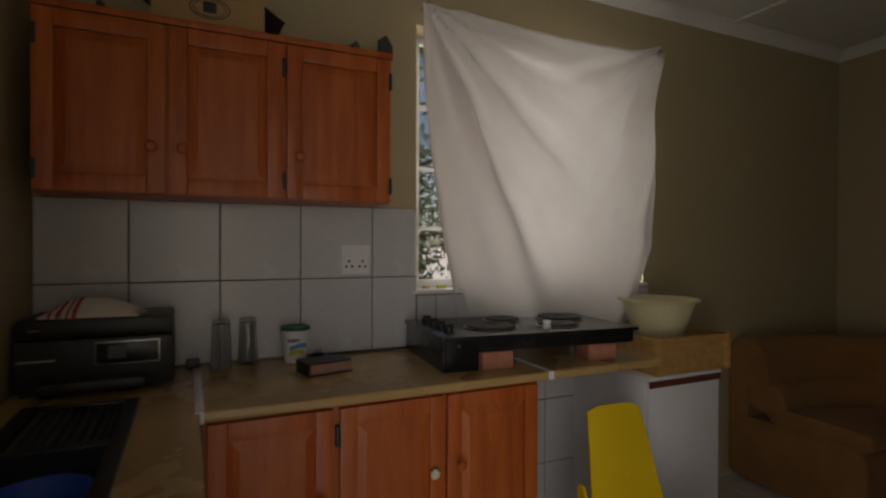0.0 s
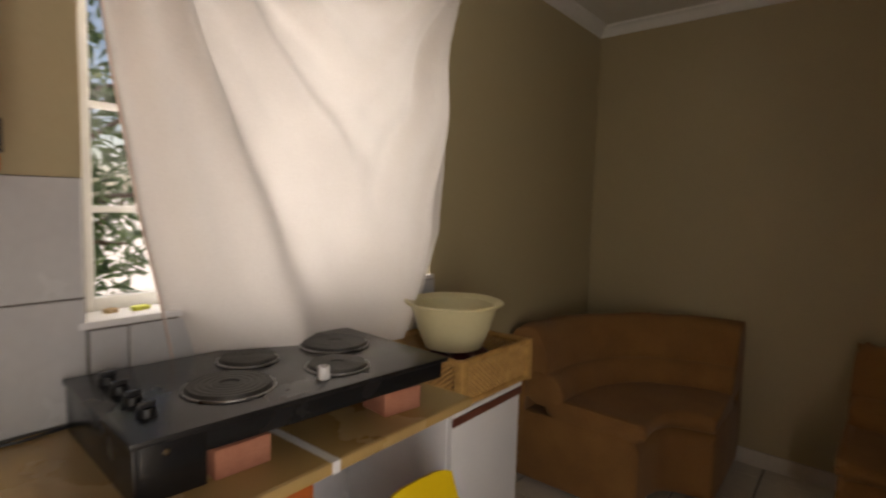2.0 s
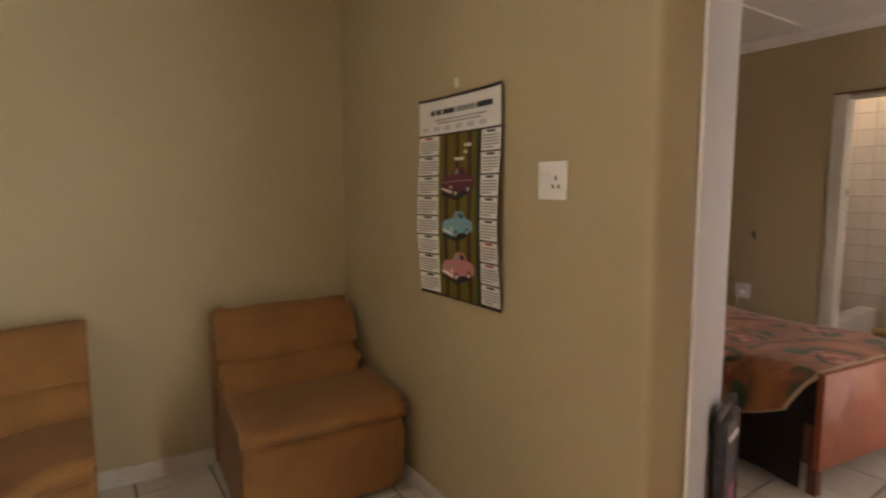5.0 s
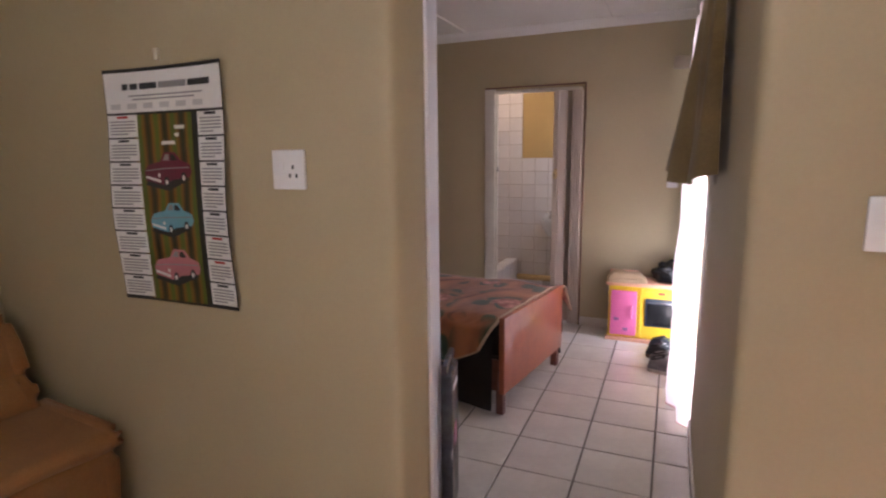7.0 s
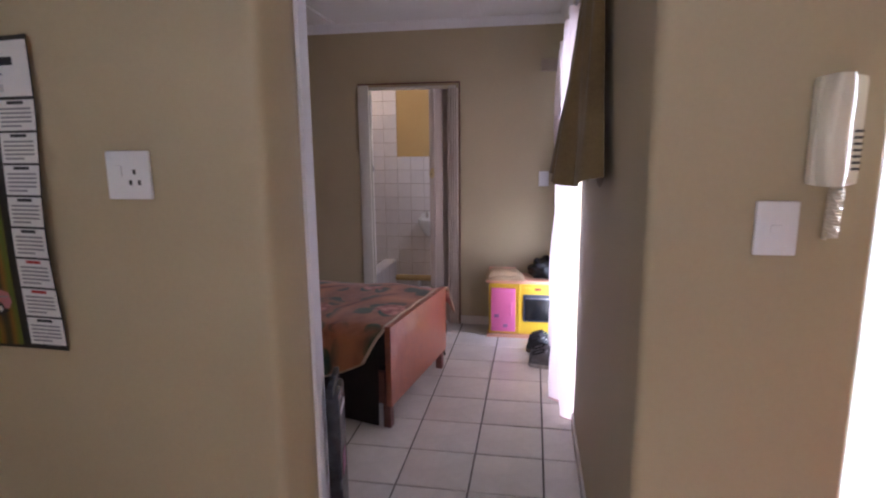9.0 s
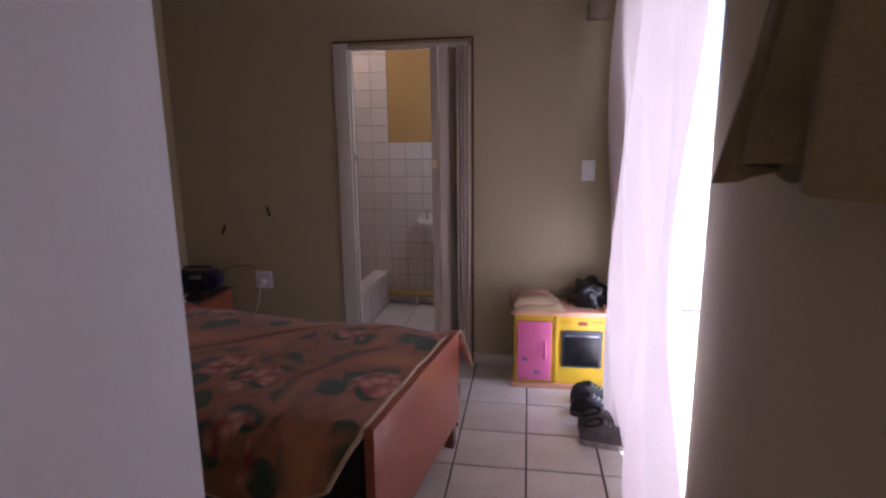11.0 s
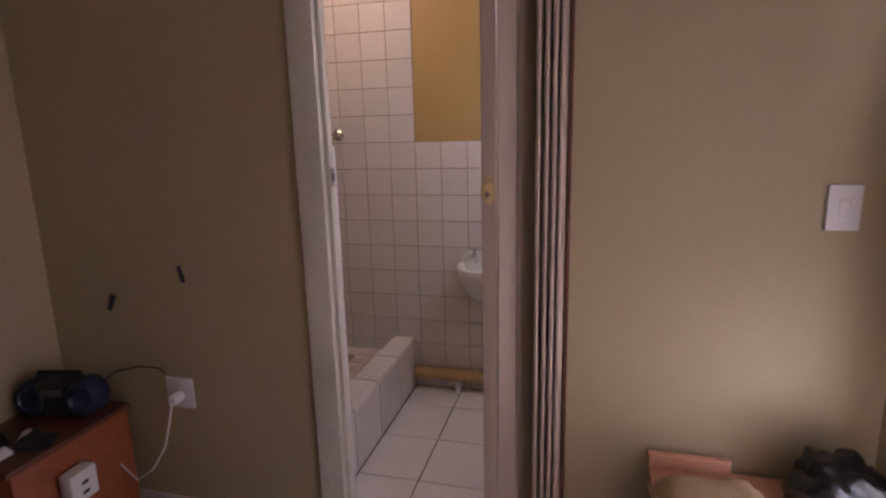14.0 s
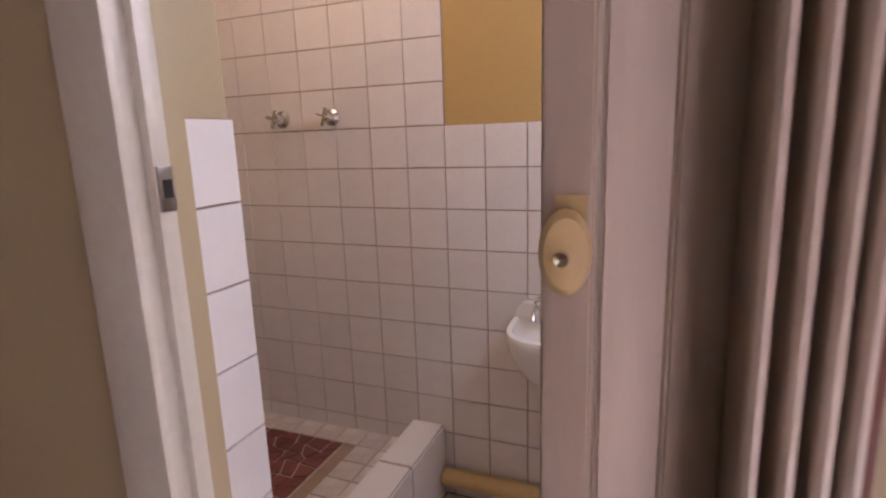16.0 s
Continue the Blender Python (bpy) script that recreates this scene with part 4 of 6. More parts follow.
LOWER = rounded([(0.02, 0.02), (0.66, 0.02), (0.68, 0.36), (0.62, 0.41), (0.02, 0.41)], 0.05)
SEAT = rounded([(0.22, 0.385), (0.69, 0.375), (0.715, 0.42), (0.69, 0.455), (0.22, 0.475)], 0.04)
ROLL = rounded([(0.10, 0.43), (0.27, 0.43), (0.285, 0.50), (0.235, 0.60), (0.10, 0.60)], 0.05)
BACK = rounded([(0.0, 0.03), (0.06, 0.03), (0.11, 0.50), (0.215, 0.575), (0.185, 0.74), (0.13, 0.825), (0.06, 0.83), (0.0, 0.74)], 0.045)


def soften(ob, amount=0.006, scale=5.0):
    for v in ob.data.vertices:
        n = noise.noise(Vector(v.co) * scale)
        v.co += v.normal * (amount * n)
    return ob


# corner piece: a quarter ring round the inner point at (4.93, 2.67)
so1 = thing("corner_sofa", "brown suede curved corner sofa with a rolled back", "sofa", 4.60, 2.665, 0)


def arc(u):
    a = math.pi / 2 * (1 - u)
    return (1.05 * math.cos(a) ** 0.86 if a < math.pi / 2 - 1e-6 else 0.0, 0.96 * math.sin(a) ** 0.86 if a > 1e-6 else 0.0), (-math.cos(a), -math.sin(a))


def deeper(prof, k):
    return [(d * k, h) for d, h in prof]


inner = rounded([(0.02, 0.02), (0.70, 0.02), (0.71, 0.33), (0.66, 0.38), (0.02, 0.38)], 0.05)
for name, prof in (("base", inner), ("seat_cushion", deeper(SEAT, 1.04)), ("back_roll", deeper(ROLL, 1.15)), ("backrest", deeper(BACK, 1.15))):
    bm = bmesh.new()
    profile_sweep(bm, arc, prof, 40)
    ed = [e for e in bm.edges if len(e.link_faces) == 2 and any(len(f.verts) > 6 for f in e.link_faces)]
    bmesh.ops.bevel(bm, geom=ed, offset=0.02, segments=3, affect="EDGES", profile=0.5)
    soften(part(name, bm, SUEDE, so1, angle=60), 0.012)

so2 = thing("slipper_chair", "brown suede armless easy chair with a rolled back", "armchair", 5.545, 1.812, 0, -4)


def straight(y0, y1):
    return lambda u: ((0.0, y0 + (y1 - y0) * u), (-1.0, 0.0))


for name, prof, y0, y1 in (("base", deeper(LOWER, 1.1), -0.36, 0.335), ("seat_cushion", deeper(SEAT, 1.1), -0.365, 0.34), ("back_roll", deeper(ROLL, 1.2), -0.32, 0.335), ("backrest", deeper(BACK, 1.2), -0.325, 0.345)):
    bm = bmesh.new()
    profile_sweep(bm, straight(y0, y1), prof, 16)
    ed = [e for e in bm.edges if len(e.link_faces) == 2 and any(len(f.verts) > 6 for f in e.link_faces)]
    bmesh.ops.bevel(bm, geom=ed, offset=0.045, segments=5, affect="EDGES", profile=0.5)
    soften(part(name, bm, SUEDE, so2, angle=60), 0.014, 4.0)

# ---- calendar ----
cal = thing("wall_calendar", "paper wall calendar with three vintage cars, curling at the edges", "calendar", 4.44, YC, 0.952, 180)
cal.scale = (0.88, 1.0, 0.995)


def cal_at(x, z):
    """Depth of the curled sheet at a place on it."""
    return -0.006 - 0.02 * (abs(x) / 0.3) ** 3 * (0.4 + 0.6 * math.sin(z * 5.0) ** 2) - 0.008 * math.sin(z * 4.5)


def cal_patch(name, x0, x1, z0, z1, material, lift, parent, n=6, label=""):
    bm = bmesh.new()
    sheet(bm, lambda u, v: (x0 + (x1 - x0) * u, cal_at(x0 + (x1 - x0) * u, z0 + (z1 - z0) * v) - lift, z0 + (z1 - z0) * v), n, n, 0.0006)
    return part(name, bm, material, parent, label)


HC = 0.805
sheet0 = cal_patch("sheet", -0.302, 0.302, 0.0, HC, BLACKPL, 0.0, cal, 24)
cal_patch("header", -0.298, 0.298, 0.66, HC - 0.012, PAPER, 0.0012, cal, 14)
PIC = mat("calendar_picture", (0.10, 0.11, 0.02), (0.05, 0.045, 0.01), 0.4, 3, 20, 0.0)
nt = PIC.node_tree
wv = nt.nodes.new("ShaderNodeTexWave")
wv.inputs["Scale"].default_value, wv.inputs["Distortion"].default_value, wv.inputs["Detail"].default_value = 3.6, 1.6, 3.0
rp = nt.nodes.new("ShaderNodeValToRGB")
rp.color_ramp.elements[0].color, rp.color_ramp.elements[1].color = (0.02, 0.022, 0.01, 1), (0.09, 0.13, 0.015, 1)
mid_el = rp.color_ramp.elements.new(0.55)
mid_el.color = (0.22, 0.10, 0.01, 1)
nt.links.new([n for n in nt.nodes if n.type == "TEX_COORD"][0].outputs["Object"], wv.inputs["Vector"])
nt.links.new(wv.outputs["Fac"], rp.inputs["Fac"])
nt.links.new(rp.outputs["Color"], nt.nodes["Principled BSDF"].inputs["Base Color"])
picture = cal_patch("picture", -0.162, 0.138, 0.008, 0.652, PIC, 0.0012, cal, 12, "printed picture with three old cars")
GREYINK = mat("grey_ink", (0.30, 0.30, 0.31), (0.24, 0.24, 0.25), 0.7, 5, 60, 0.0)
REDINK = mat("red_ink", (0.5, 0.04, 0.04), (0.4, 0.03, 0.03), 0.7, 5, 60, 0.0)
for k in range(8):
    z1 = 0.652 - k * 0.0805
    for side, (x0, x1) in enumerate(((-0.298, -0.168), (0.144, 0.298))):
        x0, x1 = -x1, -x0
        c = cal_patch("month_card", x0, x1, z1 - 0.0745, z1, PAPER, 0.0014, cal, 3)
        red = (side == 1 and k == 0) or (side == 0 and k in (5, 6))
        xm = (x0 + x1) / 2
        cal_patch("month_name", xm - 0.028, xm + 0.028, z1 - 0.011, z1 - 0.003, REDINK if red else INK, 0.0024, c, 2)
        for r in range(5):
            cal_patch("date_line", x0 + 0.012, x1 - (0.012 if r < 4 else 0.05), z1 - 0.024 - r * 0.0105, z1 - 0.019 - r * 0.0105, GREYINK, 0.0023, c, 3)
for k, (a, b) in enumerate(((0.24, 0.13), (0.12, -0.02), (-0.03, -0.12), (-0.13, -0.17), (-0.18, -0.21))):
    cal_patch("title_bar", b, a, 0.735, 0.755, INK if k != 1 else GREYINK, 0.0024, cal, 4)
cal_patch("text_line", -0.18, 0.2, 0.712, 0.717, GREYINK, 0.0024, cal, 8)
cal_patch("text_line", -0.16, 0.16, 0.70, 0.705, GREYINK, 0.0024, cal, 8)
for k in range(6):
    cal_patch("text_block", 0.2 - k * 0.085 - 0.05, 0.2 - k * 0.085, 0.672, 0.690, mat("pale_ink_%d" % k, (0.55, 0.55, 0.55), (0.5, 0.5, 0.5), 0.7), 0.0022, cal, 3)


def car_print(cz, cx, body, s, flip):
    """A printed car: flat body, roof, wheels and bumper."""
    def flat(name, poly, m, lift):
        y = cal_at(cx, cz) - lift
        bm = prism(bmesh.new(), [(cx + flip * x * s, cz + z * s) for x, z in poly], 1, y - 0.0003, y)
        part(name, bm, m, picture, smooth=False)
    flat("car_shadow", [(-0.46, -0.12), (0.0, -0.28), (0.48, -0.2), (0.4, -0.1), (-0.3, -0.04)], INK, 0.0036)
    flat("car_body", [(-0.5, -0.02), (-0.47, 0.08), (-0.3, 0.13), (0.12, 0.12), (0.40, 0.07), (0.48, -0.02), (0.46, -0.14), (0.1, -0.2), (-0.1, -0.13), (-0.46, -0.09)], body, 0.004)
    flat("car_roof", [(-0.30, 0.12), (-0.20, 0.235), (0.03, 0.24), (0.13, 0.12)], body, 0.0042)
    flat("car_window", [(-0.23, 0.13), (-0.165, 0.205), (-0.09, 0.21), (-0.09, 0.13)], INK, 0.0046)
    flat("car_windscreen", [(-0.06, 0.13), (-0.06, 0.21), (0.01, 0.21), (0.075, 0.13)], GREYINK, 0.0046)
    flat("car_trim", [(-0.46, 0.03), (-0.46, 0.045), (0.05, 0.03), (0.44, 0.0), (0.44, -0.012), (0.05, 0.016)], GREYINK, 0.0046)
    flat("car_bumper", [(0.14, -0.13), (0.45, -0.075), (0.46, -0.105), (0.15, -0.17)], PAPER, 0.0048)
    flat("car_lamp", [(0.17 + 0.025 * math.cos(k), -0.07 + 0.03 * math.sin(k)) for k in np.linspace(0, 6.28, 9)[:-1]], PAPER, 0.0048)
    for wx, wz in ((0.02, -0.16), (-0.34, -0.10)):
        flat("car_wheel", [(wx + 0.055 * math.cos(a), wz + 0.075 * math.sin(a)) for a in np.linspace(0, 6.28, 13)[:-1]], INK, 0.005)
        flat("car_hub", [(wx + 0.026 * math.cos(a), wz + 0.036 * math.sin(a)) for a in np.linspace(0, 6.28, 9)[:-1]], PAPER, 0.0054)


car_print(0.465, 0.0, mat("maroon_print", (0.16, 0.015, 0.045), (0.1, 0.01, 0.03), 0.4), 0.25, -1)
car_print(0.30, 0.0, mat("light_blue_print", (0.18, 0.42, 0.52), (0.13, 0.34, 0.44), 0.4), 0.23, -1)
car_print(0.135, 0.0, mat("rose_print", (0.52, 0.20, 0.22), (0.42, 0.15, 0.17), 0.4), 0.25, -1)
for k, (dx, dz, w) in enumerate(((0.10, 0.60, 0.05), (0.07, 0.575, 0.02), (0.05, 0.55, 0.07))):
    cal_patch("title_script", dx - w, dx, dz, dz + 0.012, PAPER, 0.003, picture, 2)
hk = thing("wall_hook", "small ivory adhesive hook above the calendar", "hook", 4.45, YC, 1.79, 180)
part("body", B(-0.009, 0.009, -0.014, -0.001, -0.018, 0.018, r=0.004), IVORY, hk)

# ---- bedroom: bed ----
bed = thing("bed", "single wooden bed with reddish footboard and dark base", "bed", 3.628, -0.44, 0, -9)
W2 = 0.465
part("footboard", B(-0.018, 0.018, -W2, W2, 0.13, 0.575, r=0.008), BEDWOOD, bed)
part("headboard", B(1.86, 1.89, -W2, W2, 0.12, 0.93, r=0.01), DARKWOOD, bed)
for s in (-1, 1):
    part("side_rail", B(0.0185, 1.859, s * W2 - 0.012, s * W2 + 0.012, 0.15, 0.33, r=0.005), DARKWOOD, bed)
for x in (0.02, 1.84):
    for y in (-0.43, 0.43):
        part("leg", B(x - 0.022, x + 0.022, y - 0.022, y + 0.022, 0, 0.149, r=0.004), DARKWOOD, bed)
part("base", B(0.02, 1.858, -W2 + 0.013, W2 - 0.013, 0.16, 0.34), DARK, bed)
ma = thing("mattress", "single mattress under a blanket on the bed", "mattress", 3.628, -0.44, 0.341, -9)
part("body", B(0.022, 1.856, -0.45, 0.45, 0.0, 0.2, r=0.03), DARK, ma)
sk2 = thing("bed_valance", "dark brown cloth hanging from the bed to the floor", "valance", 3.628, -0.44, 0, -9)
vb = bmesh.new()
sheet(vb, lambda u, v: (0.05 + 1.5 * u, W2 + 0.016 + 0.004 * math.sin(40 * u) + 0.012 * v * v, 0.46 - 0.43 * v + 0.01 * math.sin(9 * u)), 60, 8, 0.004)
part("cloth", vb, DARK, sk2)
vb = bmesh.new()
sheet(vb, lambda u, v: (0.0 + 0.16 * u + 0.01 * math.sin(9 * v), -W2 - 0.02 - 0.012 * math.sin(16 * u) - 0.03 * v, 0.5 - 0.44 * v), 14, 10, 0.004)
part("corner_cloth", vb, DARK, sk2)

BLANKET = mat("flowered_blanket", (0.34, 0.12, 0.055), (0.2, 0.06, 0.03), 0.95, 5, 120, 0.06, sheen=0.3)
bt = BLANKET.node_tree


def bnode(kind, **k):
    n = bt.nodes.new(kind)
    for a, b in k.items():
        n.inputs[a.replace("_", " ")].default_value = b
    return n


btc = [n for n in bt.nodes if n.type == "TEX_COORD"][0]
warp = bnode("ShaderNodeTexNoise", Scale=2.2, Detail=3.0)
bt.links.new(btc.outputs["Object"], warp.inputs["Vector"])
wmix = bt.nodes.new("ShaderNodeVectorMath")
wmix.operation = "MULTIPLY_ADD"
wmix.inputs[1].default_value = (0.16, 0.16, 0.16)
bt.links.new(warp.outputs["Color"], wmix.inputs[0])
lean = bt.nodes.new("ShaderNodeMapping")
lean.inputs["Rotation"].default_value = (radians(35), 0, 0)
bt.links.new(btc.outputs["Object"], lean.inputs["Vector"])
bt.links.new(lean.outputs["Vector"], wmix.inputs[2])
stripes = bnode("ShaderNodeTexWave", Scale=1.25, Distortion=1.6, Detail=4.0)
rotm = bt.nodes.new("ShaderNodeMapping")
rotm.inputs["Rotation"].default_value = (0, 0, radians(38))
bt.links.new(btc.outputs["Object"], rotm.inputs["Vector"])
bt.links.new(rotm.outputs["Vector"], stripes.inputs["Vector"])
sr = bt.nodes.new("ShaderNodeValToRGB")
sr.color_ramp.elements[0].position, sr.color_ramp.elements[0].color = 0.0, (0.13, 0.04, 0.022, 1)
sr.color_ramp.elements[1].position, sr.color_ramp.elements[1].color = 1.0, (0.50, 0.22, 0.10, 1)
e1 = sr.color_ramp.elements.new(0.09)
e1.color = (0.42, 0.155, 0.07, 1)
e2 = sr.color_ramp.elements.new(0.65)
e2.color = (0.52, 0.21, 0.095, 1)
bt.links.new(stripes.outputs["Fac"], sr.inputs["Fac"])


def blotch(scale, lo, hi, randomness, base, color_ramp_stops, offset, leafy=0.0):
    """Scattered soft patches laid over a colour; returns the mixed colour socket."""
    mp = bt.nodes.new("ShaderNodeMapping")
    mp.inputs["Location"].default_value = offset
    bt.links.new(wmix.outputs["Vector"], mp.inputs["Vector"])
    vo = bnode("ShaderNodeTexVoronoi", Scale=scale, Randomness=randomness)
    vo.voronoi_dimensions = "2D"
    bt.links.new(mp.outputs["Vector"], vo.inputs["Vector"])
    mr = bnode("ShaderNodeMapRange")
    mr.inputs["From Min"].default_value, mr.inputs["From Max"].default_value = hi, lo
    bt.links.new(vo.outputs["Distance"], mr.inputs["Value"])
    fine = bnode("ShaderNodeTexVoronoi", Scale=scale * 8)
    fine.voronoi_dimensions = "2D"
    fac = mr.outputs["Result"]
    if leafy:
        lv = bnode("ShaderNodeTexVoronoi", Scale=scale * 3.2, Randomness=1.0)
        lv.voronoi_dimensions = "2D"
        bt.links.new(mp.outputs["Vector"], lv.inputs["Vector"])
        lr = bnode("ShaderNodeMapRange")
        lr.inputs["From Min"].default_value, lr.inputs["From Max"].default_value = leafy + 0.07, leafy
        bt.links.new(lv.outputs["Distance"], lr.inputs["Value"])
        mu = bt.nodes.new("ShaderNodeMath")
        mu.operation = "MULTIPLY"
        bt.links.new(fac, mu.inputs[0])
        bt.links.new(lr.outputs["Result"], mu.inputs[1])
        fac = mu.outputs[0]
    bt.links.new(mp.outputs["Vector"], fine.inputs["Vector"])
    cr = bt.nodes.new("ShaderNodeValToRGB")
    cr.color_ramp.elements[0].color, cr.color_ramp.elements[1].color = (*color_ramp_stops[0], 1), (*color_ramp_stops[1], 1)
    cr.color_ramp.elements[1].position = 0.7
    bt.links.new(fine.outputs["Distance"], cr.inputs["Fac"])
    mx = bt.nodes.new("ShaderNodeMix")
    mx.data_type = "RGBA"
    bt.links.new(fac, mx.inputs["Factor"])
    ins = [s for s in mx.inputs if s.type == "RGBA"]
    bt.links.new(base, ins[0])
    bt.links.new(cr.outputs["Color"], ins[1])
    return [s for s in mx.outputs if s.type == "RGBA"][0]


def link_mix(base):
    c = blotch(2.3, 0.40, 0.60, 0.6, base, ((0.28, 0.11, 0.06), (0.38, 0.16, 0.08)), (0.0, 0.0, 0.0))
    c = blotch(2.3, 0.36, 0.50, 0.6, c, ((0.02, 0.075, 0.055), (0.07, 0.095, 0.05)), (0.02, 0.0, 0.0), 0.34)
    c = blotch(2.3, 0.17, 0.25, 0.6, c, ((0.74, 0.36, 0.27), (0.30, 0.07, 0.055)), (0.04, 0.05, 0.0), 0.52)
    return c


bt.links.new(link_mix(sr.outputs["Color"]), bt.nodes["Principled BSDF"].inputs["Base Color"])


def blanket_fn(u, v):
    """u along the bed from the foot, v across from the far side to the near side; both edges hang."""
    corner = max(0.0, 1 - v / 0.16)
    x0 = 0.022 - 0.085 * corner ** 1.3
    x = x0 + (1.56 - x0) * u
    s = -0.58 + (1.20 + 0.10 * math.sin(1.57 * min(1.0, max(0.0, x) / 0.4)) + 0.02 * math.sin(6 * x)) * v
    top = 0.232
    near, far = 0.455, -0.475
    wav = 0.010 * math.sin(7 * x + 2 * s) * min(1, x * 4) + 0.012 * noise.noise(Vector((x * 3, s * 3, 0)))
    if s > near:
        k = s - near
        x += 0.55 * k * (1 - u) ** 3
        y, z = near + 0.05 * min(1, k / 0.04) + 0.05 * k + 0.016 * math.sin(14 * x) * min(1, k * 8), top - 0.02 - k * (0.9 + 0.1 * math.sin(4.2 * x))
    elif s < far:
        k = far - s
        y, z = far - 0.03 - 0.03 * k, top - 0.02 - k * 0.9
    else:
        y, z = s, top + wav - 0.02 * (abs(s) / 0.475) ** 6
    if x < -0.018:
        z -= (-0.018 - x) * 1.6
    return (x, y, z)


bk2 = thing("blanket", "brown flowered blanket with pink roses spread over the bed", "blanket", 3.628, -0.44, 0.341, -9)
bb3 = bmesh.new()
sheet(bb3, blanket_fn, 90, 70, 0.012)
part("cloth", bb3, BLANKET, bk2, angle=70)
eb = bmesh.new()
tube(eb, [Vector(blanket_fn(0.0, k / 60)) + Vector((-0.004, 0, 0.005 + 0.004 * math.sin(k * 0.5))) for k in range(61)], 0.0085, 8)
part("foot_binding", eb, mat("cream_binding", (0.56, 0.42, 0.30), (0.46, 0.33, 0.23), 0.9, 20, 120, 0.03), bk2, "cream stitched binding")
eb = bmesh.new()
tube(eb, [Vector(blanket_fn(k / 90, 1.0)) + Vector((0, 0.004, -0.004)) for k in range(91)], 0.0045, 6)
part("side_binding", eb, bpy.data.materials["cream_binding"], bk2)

BLUEP = mat("blue_check_cotton", (0.05, 0.11, 0.27), (0.035, 0.08, 0.2), 0.9, 8, 120, 0.03)
PALEB = mat("pale_blue_cotton", (0.32, 0.37, 0.46), (0.26, 0.31, 0.4), 0.9, 8, 120, 0.03)
NAVYC = mat("navy_cotton", (0.02, 0.022, 0.07), (0.015, 0.018, 0.05), 0.9, 8, 120, 0.03)


def cushion(bm, w, d, h, x0=-1.0, x1=1.0):
    """A plump pillow slice between two fractions of its length."""
    n = 14
    def up(u, v):
        a, b = x0 + (x1 - x0) * u, 2 * v - 1
        p = max(0.0, (1 - abs(a) ** 4) * (1 - abs(b) ** 4)) ** 0.5
        return (a * w, b * d, h * p)
    def low(u, v):
        p = up(u, v)
        return (p[0], p[1], -p[2] * 0.8)
    sheet(bm, up, n, n)
    sheet(bm, low, n, n)
    bmesh.ops.remove_doubles(bm, verts=bm.verts, dist=1e-4)
    return bm


pw = thing("pillow", "blue and white checked pillow leaning on the headboard", "pillow", 5.34, -0.74, 0.735, -6.5)
bands = [(-1.0, -0.62, PALEB), (-0.62, -0.3, BLUEP), (-0.3, -0.05, NAVYC), (-0.05, 0.2, PALEB), (0.2, 0.34, NAVYC), (0.34, 0.7, BLUEP), (0.7, 1.0, PALEB)]
for a, b, m in bands:
    p = part("stripe_panel", cushion(bmesh.new(), 0.18, 0.30, 0.07, a, b), m, pw)
    p.rotation_euler = (0, radians(-58), 0)
pk = thing("pink_pillow", "faded pink pillow lying on the bed", "pillow", 5.0, -0.32, 0.63, -20)
part("cover", cushion(bmesh.new(), 0.26, 0.2, 0.08), mat("faded_pink_cotton", (0.46, 0.19, 0.13), (0.38, 0.14, 0.1), 0.9, 6, 120, 0.04, sheen=0.3), pk)
pf = thing("pink_cloth", "crumpled pink cloth at the pillow end of the bed", "cloth", 5.1, -0.98, 0.58, 0)
part("cloth", closed(lambda u, v: (-0.13 + 0.26 * u, -0.09 + 0.18 * v, 0.01 + (1 - abs(2 * u - 1) ** 3) * (1 - abs(2 * v - 1) ** 3) * (0.07 + 0.02 * math.sin(17 * u + 9 * v))), 20, 16), mat("dusty_rose_cotton", (0.42, 0.15, 0.12), (0.34, 0.11, 0.09), 0.95, 9, 120, 0.05), pf)

# bedside cabinet with radio and clutter
bsd = thing("bedside_cabinet", "reddish wooden bedside cabinet with a dark top", "bedside cabinet", 5.385, -1.60, 0)
part("body", B(-0.165, 0.165, -0.23, 0.22, 0.03, 0.46, r=0.004), BEDWOOD, bsd)
part("top", B(-0.172, 0.172, -0.24, 0.235, 0.461, 0.482, r=0.005), DARKWOOD, bsd)
part("plinth", B(-0.15, 0.15, -0.2, 0.2, 0, 0.0295), DARKWOOD, bsd)
rd = thing("radio", "blue and black portable radio with round speakers", "radio", 5.385, -1.72, 0.483, 12)
rd.scale = (0.8, 0.8, 0.88)
part("body", B(-0.09, 0.09, -0.06, 0.06, 0.008, 0.16, r=0.03, seg=4), BLACKPL, rd)
RADIOBLUE = mat("dark_blue_plastic", (0.022, 0.028, 0.07), (0.015, 0.018, 0.045), 0.35, 8, 60, 0.01)
for s in (-1, 1):
    sp = bmesh.new()
    lathe(sp, [(0.055, 0), (0.078, 0.012), (0.08, 0.09), (0.066, 0.118), (0.05, 0.12), (0.042, 0.108), (0.0, 0.104)], 24)
    part("speaker", sp, RADIOBLUE, rd).matrix_basis = pose(s * 0.12, -0.055, 0.082, -90, 0, 0)
    part("foot", B(s * 0.1 - 0.012, s * 0.1 + 0.012, -0.03, 0.03, 0, 0.0079), BLACKPL, rd)
hd = bmesh.new()
tube(hd, [(-0.12, 0, 0.14), (-0.1, 0, 0.185), (0.1, 0, 0.185), (0.12, 0, 0.14)], 0.008, 8)
part("handle", hd, BLACKPL, rd)
part("display", B(-0.05, 0.05, 0.0605, 0.064, 0.1, 0.13, r=0.003), STEEL, rd)
